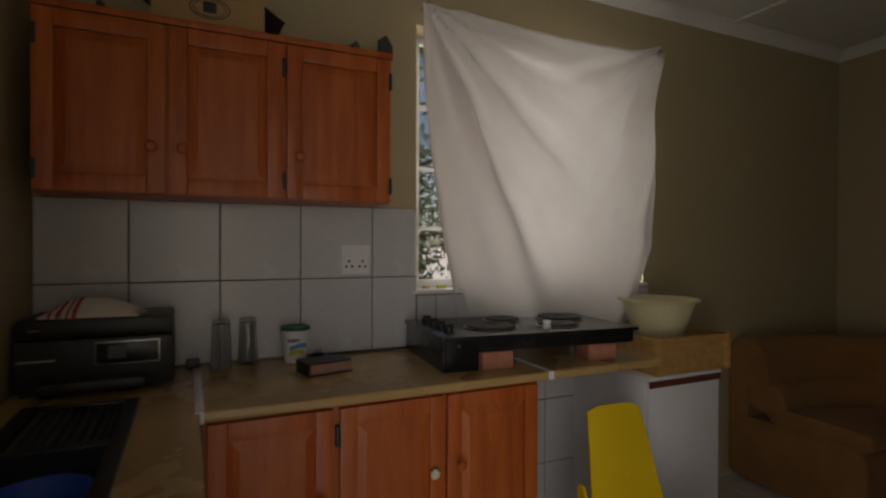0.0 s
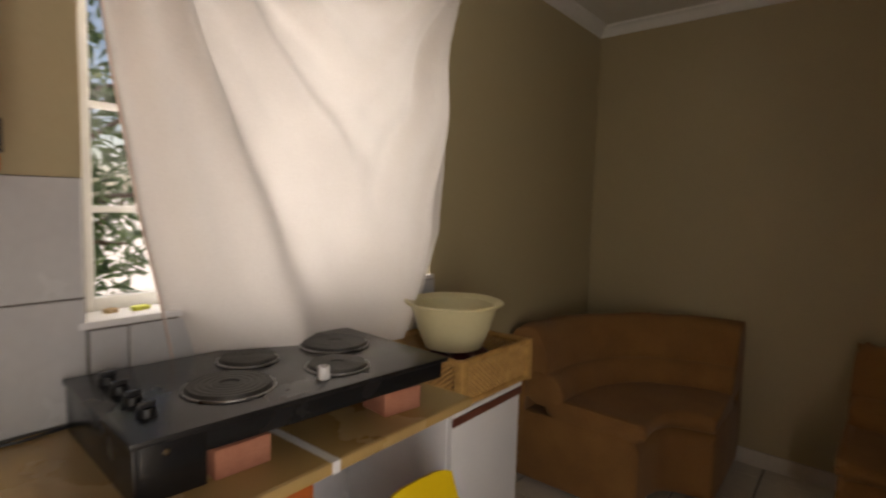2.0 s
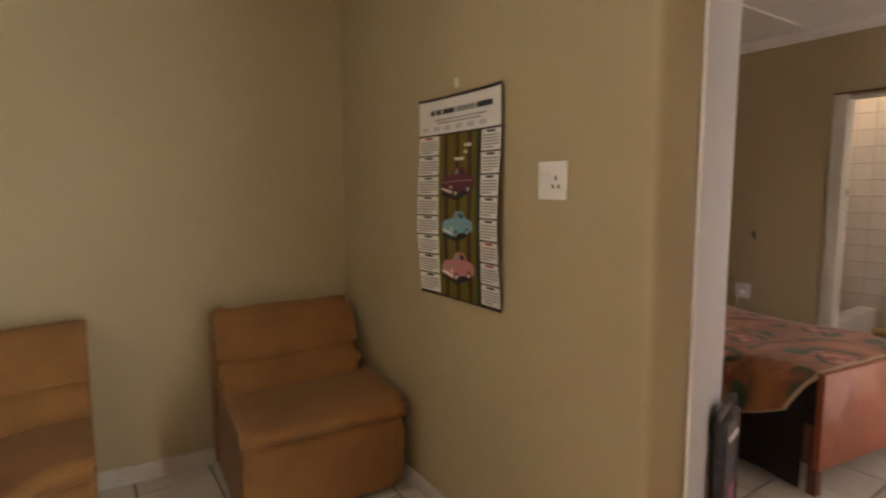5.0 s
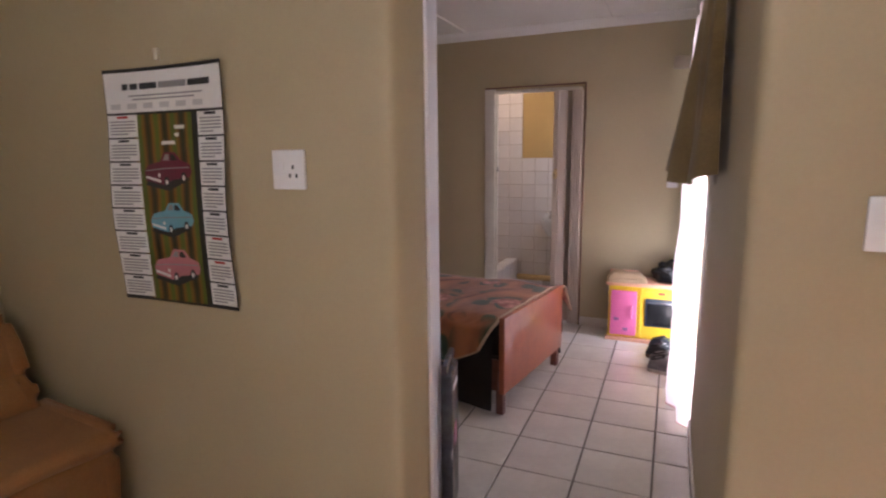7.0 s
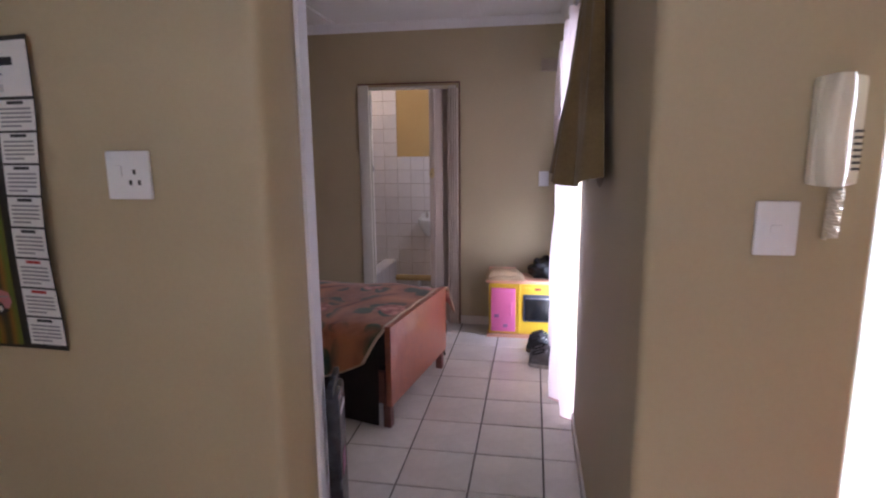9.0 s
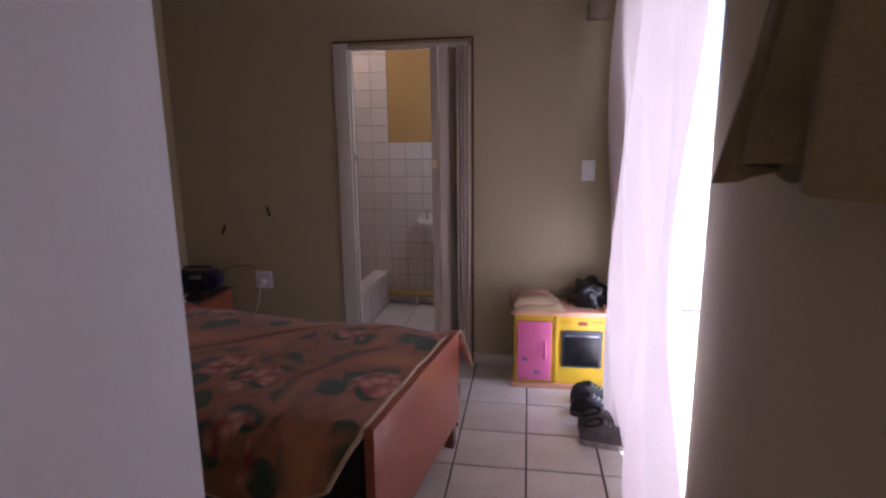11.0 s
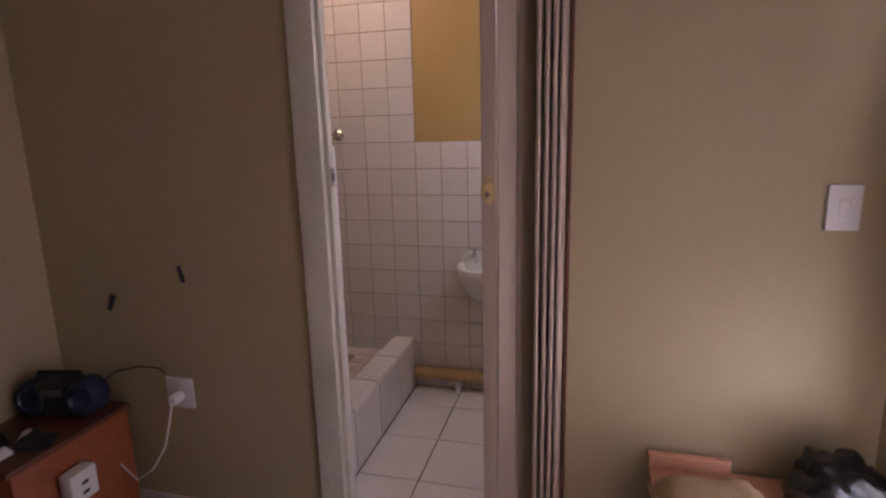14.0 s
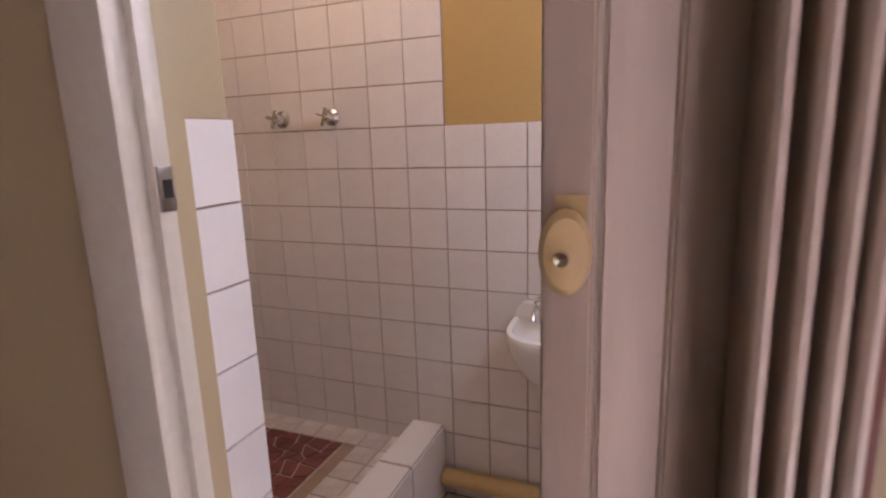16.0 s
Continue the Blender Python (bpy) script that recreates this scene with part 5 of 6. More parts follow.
for x, y, s, m, k in ((5.29, -1.52, 0.055, DARK, 1), (5.44, -1.47, 0.065, BLACKPL, 2), (5.33, -1.44, 0.03, PAPER, 3), (5.37, -1.56, 0.025, PAPER, 4)):
    c = thing("clutter_item", "small crumpled item among clutter on the bedside cabinet", "clutter", x, y, 0.483, 30 * k, "bedside clutter")
    part("lump", closed(lambda u, v: (-s + 2 * s * u, -s * 0.8 + 1.6 * s * v, 0.004 + s * 0.75 * math.sin(math.pi * u) ** 0.6 * math.sin(math.pi * v) ** 0.6 * (1 + 0.3 * math.sin(9 * u + k) * math.cos(8 * v))), 12, 12), m, c)
ex = thing("extension_socket", "white extension socket block against the cabinet side", "extension socket", 5.188, -1.56, 0.02)
part("block", B(-0.035, 0.02, -0.05, 0.05, 0.25, 0.36, r=0.008), WHITEPL, ex)
for z in (0.275, 0.31):
    part("socket_hole", B(-0.0365, -0.0351, -0.012, 0.012, z, z + 0.012), DARKPL, ex)
part("stand", B(-0.03, 0.018, -0.045, 0.045, -0.02, 0.2495, r=0.004), BEDWOOD, ex)
for k, (x, y) in enumerate(((4.93, -1.66), (4.86, -1.72), (4.99, -1.76))):
    c = thing("paper_scrap", "crumpled white paper beside the bedside cabinet", "paper", x, y, 0.0005, 40 * k, "paper scraps")
    part("sheet", closed(lambda u, v: (-0.05 + 0.1 * u, -0.04 + 0.08 * v, 0.004 + 0.05 * math.sin(math.pi * u) * math.sin(math.pi * v) * (1 + 0.5 * math.sin(11 * u + k))), 10, 8), PAPER, c)
rbk = thing("round_basket", "small dark round basket with a pale rim on the floor", "basket", 4.90, -1.60, 0.0005)
part("bowl", lathe(bmesh.new(), [(0.075, 0), (0.10, 0.06), (0.108, 0.10), (0.102, 0.10), (0.07, 0.008), (0.0, 0.008)], 28), DARK, rbk)
rim_b = bmesh.new()
tube(rim_b, [(0.106 * math.cos(a), 0.106 * math.sin(a), 0.102) for a in np.linspace(0, 2 * math.pi, 36)], 0.005, 6)
part("rim", rim_b, TOWEL, rbk, "pale wound rim")
wire = bmesh.new()
tube(wire, [(5.06, YS + 0.004, 0.60), (5.07, YS + 0.012, 0.625), (5.15, YS + 0.02, 0.63), (5.24, YS + 0.05, 0.615), (5.28, YS + 0.08, 0.58)], 0.003, 6)
tagged(obj("radio_cable", wire, BLACKPL), "thin black cable from the socket to the radio", "cable")
MARK = mat("dark_blue_peg", (0.012, 0.012, 0.05), (0.01, 0.01, 0.03), 0.5, 8, 60, 0.0)
for x, z, tilt in ((4.932, 0.998, -14), (5.262, 0.872, 24)):
    mk = thing("wall_mark", "short dark blue crayon peg stuck on the wall", "peg", x, YS, z, 180, "pegs on the wall")
    part("peg", B(-0.008, 0.008, -0.007, -0.001, -0.032, 0.032, r=0.003), MARK, mk).rotation_euler = (0, radians(tilt), 0)

# pink curtain, rail, coat
def pcurtain(u, v):
    top_r = -0.25
    yl = -1.62 + 0.36 * max(0.0, v - 0.45) / 0.55 + 0.42 * max(0.0, v - 0.65) ** 1.2
    yr = top_r + 0.10 * v
    y = yl + (yr - yl) * u
    fold = 0.034 * math.sin(30 * u + 1.6 * math.sin(3 * v)) + 0.018 * math.sin(57 * u + 2 * v)
    diag = 0.034 * math.sin(10 * (u + 0.8 * v))
    return (2.768 + (fold + diag) * (0.55 + 0.45 * v), y, 2.2 - 2.16 * v - 0.05 * u * v)


pc = thing("pink_curtain", "thin pale pink curtain hanging over the garden door", "curtain")
pcb = bmesh.new()
sheet(pcb, pcurtain, 130, 60)
part("cloth", pcb, PINKCLOTH, pc, angle=180)
hm = bmesh.new()
tube(hm, [Vector(pcurtain(k / 90, 1.0)) + Vector((0, 0, 0.004)) for k in range(91)], 0.006, 6)
part("hem", hm, mat("rose_hem", (0.55, 0.32, 0.30), (0.45, 0.26, 0.24), 0.9, 9, 120, 0.02), pc, "darker pink hem")
rl = thing("curtain_rail", "thin steel curtain rail above the garden door", "curtain rail")
rb2 = bmesh.new()
tube(rb2, [(2.768, -1.66, 2.2), (2.768, 0.42, 2.2)], 0.009, 10)
part("rod", rb2, STEEL, rl)
for y in (-1.60, 0.3):
    part("bracket", B(X1 + 0.001, 2.768, y - 0.012, y + 0.012, 2.185, 2.212, r=0.004), STEEL, rl)
jb = thing("junction_box", "beige plastic junction box high on the bedroom wall", "junction box", 2.86, YS, 2.14, 180)
part("cover", B(-0.06, 0.06, -0.06, -0.001, -0.045, 0.045, r=0.008), mat("beige_plastic", (0.36, 0.29, 0.21), (0.32, 0.25, 0.18), 0.5, 6, 60, 0.0), jb)

coat = thing("coat", "khaki cloth jacket hanging on a hook by the passage", "coat", 2.74, 0.6, 0)


def coat_fn(front):
    def fn(u, v):
        z = 2.16 - (0.80 + 0.03 * math.sin(9 * u)) * v
        half = 0.05 + 0.30 * v ** 0.85
        y = -half * 1.08 + 2 * half * u
        r = (0.035 + 0.075 * v) * (1 - (2 * u - 1) ** 4) ** 0.5
        fold = (0.030 * math.sin(26 * u + 1.5 * v) + 0.016 * math.sin(47 * u - 2 * v)) * v * (1 - (2 * u - 1) ** 6)
        return (0.012 + (r + fold if front else 0.0), y + 0.01 * math.sin(6 * v), z + 0.04 * (2 * u - 1) ** 2 * v)
    return fn


cf = bmesh.new()
sheet(cf, coat_fn(True), 40, 34)
sheet(cf, coat_fn(False), 40, 34)
bmesh.ops.remove_doubles(cf, verts=cf.verts, dist=0.0006)
part("body", cf, KHAKI, coat, angle=80)
part("collar", B(0.01, 0.06, -0.06, 0.06, 2.14, 2.19, r=0.015), DARK, coat)
hk2 = thing("coat_hook", "black steel coat hook on the passage wall", "hook", X1, 0.6, 2.17)
hb2 = bmesh.new()
tube(hb2, [(0.001, 0, 0.02), (0.03, 0, 0.02), (0.05, 0, 0.0), (0.06, 0, 0.03)], 0.006, 8)
part("hook", hb2, BLACKPL, hk2)

# plastic bag against the jamb
bg = thing("printed_bag", "dark grey printed plastic bag against the passage jamb", "bag", 3.665, 0.86, 0, 14)
FOIL = mat("dark_printed_plastic", (0.075, 0.08, 0.095), (0.03, 0.03, 0.04), 0.25, 12, 40, 0.06)
part("pack", B(-0.022, 0.026, -0.1, 0.1, 0.0, 0.62, r=0.02, seg=3), FOIL, bg)
part("crimp", B(-0.004, 0.018, -0.105, 0.105, 0.6205, 0.66, r=0.003), FOIL, bg)
part("print_bar", B(-0.0235, -0.0222, -0.05, 0.06, 0.54, 0.56), PAPER, bg)
part("print_patch", B(-0.0235, -0.0222, -0.03, 0.05, 0.3, 0.38), mat("magenta_print", (0.35, 0.04, 0.16), (0.25, 0.03, 0.1), 0.4), bg)

# toy kitchen
tk = thing("toy_kitchen", "yellow and pink plastic toy kitchen with an oven", "toy kitchen", 3.035, -1.70, 0)
part("body", B(-0.265, 0.265, -0.15, 0.13, 0.03, 0.445, r=0.012), TOYYELLOW, tk)
part("base", B(-0.28, 0.28, -0.155, 0.15, 0, 0.0295, r=0.006), PEACHPL, tk)
part("top", B(-0.285, 0.285, -0.155, 0.152, 0.4455, 0.475, r=0.01), PEACHPL, tk)
part("back_ledge", B(0.06, 0.285, -0.157, -0.13, 0.4755, 0.52, r=0.006), PEACHPL, tk)
part("side_ledge", B(-0.285, -0.24, -0.15, 0.14, 0.4755, 0.495, r=0.006), PEACHPL, tk)
part("divider", B(0.012, 0.03, 0.1305, 0.14, 0.035, 0.44, r=0.003), TOYYELLOW, tk)
fd = part("fridge_door", B(0.05, 0.245, 0.1305, 0.146, 0.05, 0.41, r=0.006), PINKPL, tk, "magenta pink door")
hdl = bmesh.new()
tube(hdl, [(0.085, 0.147, 0.19), (0.085, 0.165, 0.21), (0.085, 0.165, 0.27), (0.085, 0.147, 0.29)], 0.007, 8)
part("door_handle", hdl, PINKPL, fd)
for x, z in ((0.2, 0.18), (0.13, 0.1)):
    part("sticker", B(x - 0.018, x + 0.018, 0.1462, 0.1475, z - 0.012, z + 0.012, r=0.0004), mat("grey_sticker_%d" % int(z * 100), (0.3, 0.14, 0.28), (0.2, 0.1, 0.2), 0.5), fd)
ov = part("oven_door", B(-0.235, -0.01, 0.1305, 0.142, 0.14, 0.36, r=0.012), mat("blue_grey_plastic", (0.07, 0.08, 0.11), (0.05, 0.06, 0.08), 0.35), tk, "blue-grey oven door frame")
part("oven_window", B(-0.22, -0.025, 0.1425, 0.145, 0.152, 0.32, r=0.004), BLACK, ov, "dark oven window")
part("oven_slot", B(-0.215, -0.03, 0.1425, 0.147, 0.326, 0.336, r=0.002), STEEL, ov)
for x in (-0.225, -0.195, -0.055, -0.025):
    part("dial", lathe(bmesh.new(), [(0.011, 0), (0.01, 0.008), (0, 0.008)], 14), TOYYELLOW, tk).matrix_basis = pose(x, 0.1305, 0.405, -90, 0, 0)
part("oven_badge", B(-0.15, -0.1, 0.1305, 0.134, 0.392, 0.412, r=0.001), mat("orange_badge", (0.4, 0.08, 0.04), (0.3, 0.06, 0.03), 0.5), tk)
tw = thing("tan_towel", "folded tan towel on the toy kitchen", "towel", 3.175, -1.66, 0.476, 6)
part("lower_fold", closed(lambda u, v: (-0.15 + 0.3 * u, -0.1 + 0.22 * v, 0.004 + 0.03 * (1 - abs(2 * u - 1) ** 8) * (1 - abs(2 * v - 1) ** 8) + 0.004 * math.sin(12 * u)), 24, 16), TOWEL, tw)
p = part("upper_fold", closed(lambda u, v: (-0.115 + 0.25 * u, -0.09 + 0.17 * v + 0.02 * u, 0.036 + 0.035 * (1 - abs(2 * u - 1) ** 8) * (1 - abs(2 * v - 1) ** 6) * (0.6 + 0.6 * u) + 0.005 * math.sin(10 * u + 5 * v)), 24, 16), TOWEL, tw)
pb2 = thing("black_bag", "crumpled black plastic bag on the toy kitchen", "plastic bag", 2.865, -1.73, 0.476)
BAGPL = mat("black_bag_plastic", (0.012, 0.012, 0.013), (0.006, 0.006, 0.007), 0.22, 18, 60, 0.1)
bgb = bmesh.new()
bmesh.ops.create_icosphere(bgb, subdivisions=4, radius=0.1)
for v in bgb.verts:
    n = noise.noise(v.co * 22) * 0.03 + abs(noise.noise(v.co * 45)) * 0.018
    v.co = v.co * (1 + n / 0.1)
    v.co.z = max(-0.05, v.co.z) + 0.05
    v.co.x *= 1.15
part("bag", bgb, BAGPL, pb2)
hn = bmesh.new()
tube(hn, [(0.06, 0.09, 0.02), (0.02, 0.11, 0.012), (-0.05, 0.115, 0.03), (-0.07, 0.1, 0.012)], 0.006, 6)
part("handle", hn, BAGPL, pb2)


def shoe(x, y, rz, label, upper, sole, lace, s=1.0):
    t = thing("shoe", label, "shoe", x, y, 0.0, rz, "shoes by the curtain")
    L, w = 0.29 * s, 0.05 * s

    def width(u):
        return w * (0.72 + 0.34 * math.sin(math.pi * min(1, u * 1.15)) ** 0.8) * (1 if u < 0.85 else max(0.25, 1 - ((u - 0.85) / 0.15) ** 2 * 0.75))

    so_ = bmesh.new()
    ringz = [(0.0, 0.94), (0.012, 1.0), (0.03, 1.0)]
    pts = []
    N = 18
    outline = [(L * (k / N - 0.5), width(k / N)) for k in range(N + 1)]
    loop = outline + [(a, -b) for a, b in reversed(outline)]
    prev = None
    for h, sc in ringz:
        ring = [so_.verts.new((a * sc, b * sc, h)) for a, b in loop]
        if prev:
            for i in range(len(ring)):
                so_.faces.new((prev[i], prev[(i + 1) % len(ring)], ring[(i + 1) % len(ring)], ring[i]))
        else:
            so_.faces.new(ring[::-1])
        prev = ring
    so_.faces.new(prev)
    part("sole", so_, sole, t)
    up = bmesh.new()

    def fn(u, v):
        a = math.pi * v
        h = 0.066 + 0.036 * max(0.0, 1 - abs(u - 0.3) / 0.32) ** 1.2 - 0.02 * max(0.0, (u - 0.45) / 0.55)
        end = min(u / 0.08, (1 - u) / 0.12, 1.0)
        h *= 0.35 + 0.65 * (1 - (1 - end) ** 2)
        dip = 0.03 if 0.05 < u < 0.34 else 0.0
        return (L * (u - 0.5), width(u) * 0.95 * math.copysign(abs(math.cos(a)) ** 0.8, math.cos(a)), 0.028 + (h - dip * math.sin(a) ** 8) * math.sin(a) ** 0.6)
    sheet(up, fn, 30, 18)
    part("upper", up, upper, t)
    lining = bmesh.new()
    tube(lining, [Vector(fn(0.2 + 0.15 * math.cos(k), 0.5 + 0.24 * math.sin(k))) + Vector((0, 0, 0.002)) for k in np.linspace(0, 6.28, 25)], 0.005, 6)
    part("collar", lining, DARK, t, "dark padded collar")
    for k in range(4):
        uu = 0.4 + 0.075 * k
        lb = bmesh.new()
        tube(lb, [Vector(fn(uu + 0.02 * math.sin(math.pi * w_), 0.37 + 0.26 * w_)) + Vector((0, 0, 0.002)) for w_ in np.linspace(0, 1, 7)], 0.0019, 6)
        part("lace", lb, lace, t, "pale lace")
    tg = bmesh.new()
    tube(tg, [Vector(fn(0.42, 0.5)) + Vector((0, 0, 0.006)), Vector(fn(0.40, 0.3)) + Vector((0, 0, 0.005)), Vector(fn(0.46, 0.14)) + Vector((0, 0.003, 0.004))], 0.0024, 6)
    part("lace_end", tg, lace, t, "loose pale lace")
    return t


GREYSHOE = mat("grey_shoe_fabric", (0.13, 0.12, 0.115), (0.06, 0.055, 0.055), 0.8, 20, 90, 0.06)
BLACKSHOE = mat("black_shoe_fabric", (0.02, 0.02, 0.022), (0.012, 0.012, 0.013), 0.7, 20, 90, 0.05)
SOLE = mat("dirty_pale_sole", (0.40, 0.36, 0.32), (0.22, 0.19, 0.16), 0.8, 18, 70, 0.04)
BROWNSOLE = mat("brown_sole", (0.16, 0.10, 0.065), (0.09, 0.055, 0.035), 0.8, 18, 70, 0.04)
LACE = mat("pale_shoe_lace", (0.40, 0.40, 0.38), (0.3, 0.3, 0.28), 0.9, 20, 90, 0.0)
LIME = mat("lime_lace", (0.50, 0.60, 0.18), (0.4, 0.5, 0.12), 0.8, 20, 90, 0.0)
shoe(2.822, -0.98, 172, "worn grey running shoe with pale laces on the floor", GREYSHOE, SOLE, LACE)
shoe(2.82, -1.1, 176, "worn grey running shoe with pale laces on the floor", GREYSHOE, SOLE, LACE)
shoe(2.845, -1.25, 168, "dark running shoe with brown sole on the floor", BLACKSHOE, BROWNSOLE, LACE)
shoe(2.835, -1.4, 174, "black running shoe with lime laces on the floor", BLACKSHOE, BROWNSOLE, LIME)

# ---- bathroom ----
fdoor = thing("folding_door", "beige wood-grain plastic folding door, pushed open", "folding door", 0, 0, 0)
FOLD = wood("pale_fold_plastic", (0.50, 0.42, 0.34), (0.43, 0.355, 0.285), 0.4, (10, 10, 1.0), 0.0)


def slat(name, p, q, t=0.010, z0=0.02, z1=1.985):
    p, q = Vector((*p, 0)), Vector((*q, 0))
    n = Vector((-(q - p).y, (q - p).x, 0)).normalized() * t / 2
    bm = bmesh.new()
    prism(bm, [tuple((p + n)[:2]), tuple((q + n)[:2]), tuple((q - n)[:2]), tuple((p - n)[:2])], 2, z0, z1)
    ed = [e for e in bm.edges if abs(e.verts[0].co.z - e.verts[1].co.z) > 1]
    bmesh.ops.bevel(bm, geom=ed, offset=0.003, segments=2, affect="EDGES")
    return part(name, bm, FOLD, fdoor)


slat("lead_post", (3.820, -1.847), (3.776, -1.844), 0.03)
slat("leading_panel", (3.774, -1.840), (3.722, -1.858), 0.010)
slat("leading_panel", (3.720, -1.860), (3.664, -1.925), 0.010)
zx = [(3.664, -1.925), (3.657, -1.822), (3.645, -1.856), (3.634, -1.818), (3.624, -1.848), (3.613, -1.815), (3.604, -1.848), (3.594, -1.817), (3.582, -1.852)]
for a, b in zip(zx, zx[1:]):
    slat("fold_panel", a, b, 0.005)
for a in zx[1::2]:
    pf2 = bmesh.new()
    tube(pf2, [(a[0], a[1] + 0.003, 0.02), (a[0], a[1] + 0.003, 1.985)], 0.007, 8)
    part("fold_edge", pf2, FOLD, fdoor)
kn = bmesh.new()
lathe(kn, [(0.0, 0), (0.024, 0), (0.027, 0.006), (0.022, 0.014), (0.0, 0.017)], 24)
for v in kn.verts:
    v.co.x *= 0.8
    v.co.y *= 1.35
    v.co.x *= 1.0
LATCH = mat("tan_yellow_plastic", (0.56, 0.42, 0.20), (0.48, 0.35, 0.16), 0.35, 6, 60, 0.006)
part("latch_knob", kn, LATCH, fdoor, "cream oval latch").matrix_basis = pose(3.800, -1.830, 1.298, -90, 0, 12)
part("latch_plate", B(3.782, 3.808, -1.831, -1.828, 1.31, 1.345, r=0.001), LATCH, fdoor)
part("latch_screw", lathe(bmesh.new(), [(0.007, 0), (0.006, 0.004), (0.0, 0.003)], 14), CHROME, fdoor, "chrome lock button").matrix_basis = pose(3.800, -1.813, 1.295, -90, 0, 0)
tr2 = thing("door_track", "ivory track above the folding door", "track")
part("rail", B(3.613, 4.346, -1.905, -1.865, 1.988, 2.002, r=0.002), IVORYPAINT, tr2)

wb2 = thing("wash_basin", "white ceramic wall basin with a chrome tap", "wash basin", 3.995, YF, 0.597)
wbb = bmesh.new()


def basin_shell(k, inset, floor_):
    pts = []
    for i in range(33):
        a = math.pi * i / 32
        pts.append(((0.19 - inset) * math.copysign(abs(math.cos(a)) ** 0.6, math.cos(a)), 0.02 + inset + (0.25 - 2 * inset) * math.sin(a) ** 0.55, k))
    return pts


rings = [basin_shell(0.0, 0.09, 0), basin_shell(0.03, 0.06, 0), basin_shell(0.12, 0.008, 0), basin_shell(0.17, 0.0, 0), basin_shell(0.182, 0.004, 0), basin_shell(0.182, 0.022, 0), basin_shell(0.15, 0.034, 0), basin_shell(0.06, 0.085, 0)]
prev = None
for rg in rings:
    cur = [wbb.verts.new(p) for p in rg]
    if prev:
        for i in range(len(cur)):
            j = (i + 1) % len(cur)
            wbb.faces.new((prev[i], prev[j], cur[j], cur[i]))
    else:
        wbb.faces.new(cur[::-1])
    prev = cur
wbb.faces.new(prev)
part("bowl", wbb, CERAMIC, wb2)
sp2 = bmesh.new()
prism(sp2, rounded([(-0.19, 0.16), (0.19, 0.16), (0.17, 0.235), (-0.17, 0.235)], 0.03), 1, 0.0, 0.035)
part("splashback", sp2, CERAMIC, wb2)
tp2 = bmesh.new()
tube(tp2, [(0.1, 0.06, 0.18), (0.1, 0.06, 0.225), (0.1, 0.075, 0.232), (0.1, 0.115, 0.225), (0.1, 0.13, 0.205)], [0.014, 0.013, 0.011, 0.009, 0.008], 12)
tap = part("tap", tp2, CHROME, wb2, "chrome pillar tap")
th = bmesh.new()
tube(th, [(0.1, 0.06, 0.225), (0.1, 0.06, 0.258)], 0.007, 8)
tube(th, [(0.07, 0.06, 0.257), (0.13, 0.06, 0.257)], 0.006, 8)
tube(th, [(0.1, 0.03, 0.257), (0.1, 0.09, 0.257)], 0.0055, 8)
part("handle", th, CHROME, tap)
tpb2 = bmesh.new()
tube(tpb2, [(0.0, 0.13, 0.0), (0.0, 0.13, -0.06), (0.0, 0.1, -0.1), (0.0, 0.001, -0.11)], 0.02, 10)
part("waste_pipe", tpb2, BLACKPL, wb2, "dark waste pipe")
pp = thing("floor_pipe", "yellowed plastic pipe along the foot of the wall", "pipe", 0, YF + 0.045, 0.105)
ppb = bmesh.new()
tube(ppb, [(3.25, 0, 0), (4.46, 0, 0)], 0.034, 14)
part("tube", ppb, mat("yellowed_plastic", (0.55, 0.38, 0.16), (0.44, 0.29, 0.11), 0.45, 6, 60, 0.01), pp)
for x in (3.6, 4.2):
    part("clip", B(x - 0.012, x + 0.012, -0.04, 0.04, -0.104, -0.03, r=0.004), WHITEPL, pp)
for x in (5.11, 4.885):
    sv = thing("shower_tap", "chrome shower tap with a cross handle", "shower tap", x, YF, 1.485, 0, "shower taps")
    fl2 = bmesh.new()
    lathe(fl2, [(0.033, 0), (0.032, 0.006), (0.018, 0.016), (0.015, 0.05), (0.0, 0.05)], 24)
    part("flange", fl2, CHROME, sv).matrix_basis = pose(0, 0, 0, -90, 0, 0)
    hd3 = bmesh.new()
    for a in (0.3, 0.3 + math.pi / 2):
        tube(hd3, [(0.034 * math.cos(a), 0.056, 0.034 * math.sin(a)), (-0.034 * math.cos(a), 0.056, -0.034 * math.sin(a))], 0.0065, 8)
    part("cross_handle", hd3, CHROME, sv)
cl = thing("ceiling_lamp", "bare warm bulb in a white ceiling holder", "ceiling lamp", 4.75, -2.62, HB)
part("holder", lathe(bmesh.new(), [(0.0, -0.05), (0.022, -0.05), (0.03, -0.01), (0.05, 0.0), (0.0, 0.0)], 20), WHITEPL, cl)
BULB = bpy.data.materials.new("warm_bulb")
BULB.use_nodes = True
BULB.node_tree.nodes["Principled BSDF"].inputs["Emission Color"].default_value = (1.0, 0.72, 0.42, 1)
BULB.node_tree.nodes["Principled BSDF"].inputs["Emission Strength"].default_value = 6.0
bu = bmesh.new()
bmesh.ops.create_uvsphere(bu, u_segments=16, v_segments=10, radius=0.032)
bmesh.ops.translate(bu, verts=bu.verts, vec=(0, 0, -0.085))
part("bulb", bu, BULB, cl, "glowing bulb").visible_shadow = False

# ---- tiles, one by one ----
cache = {}


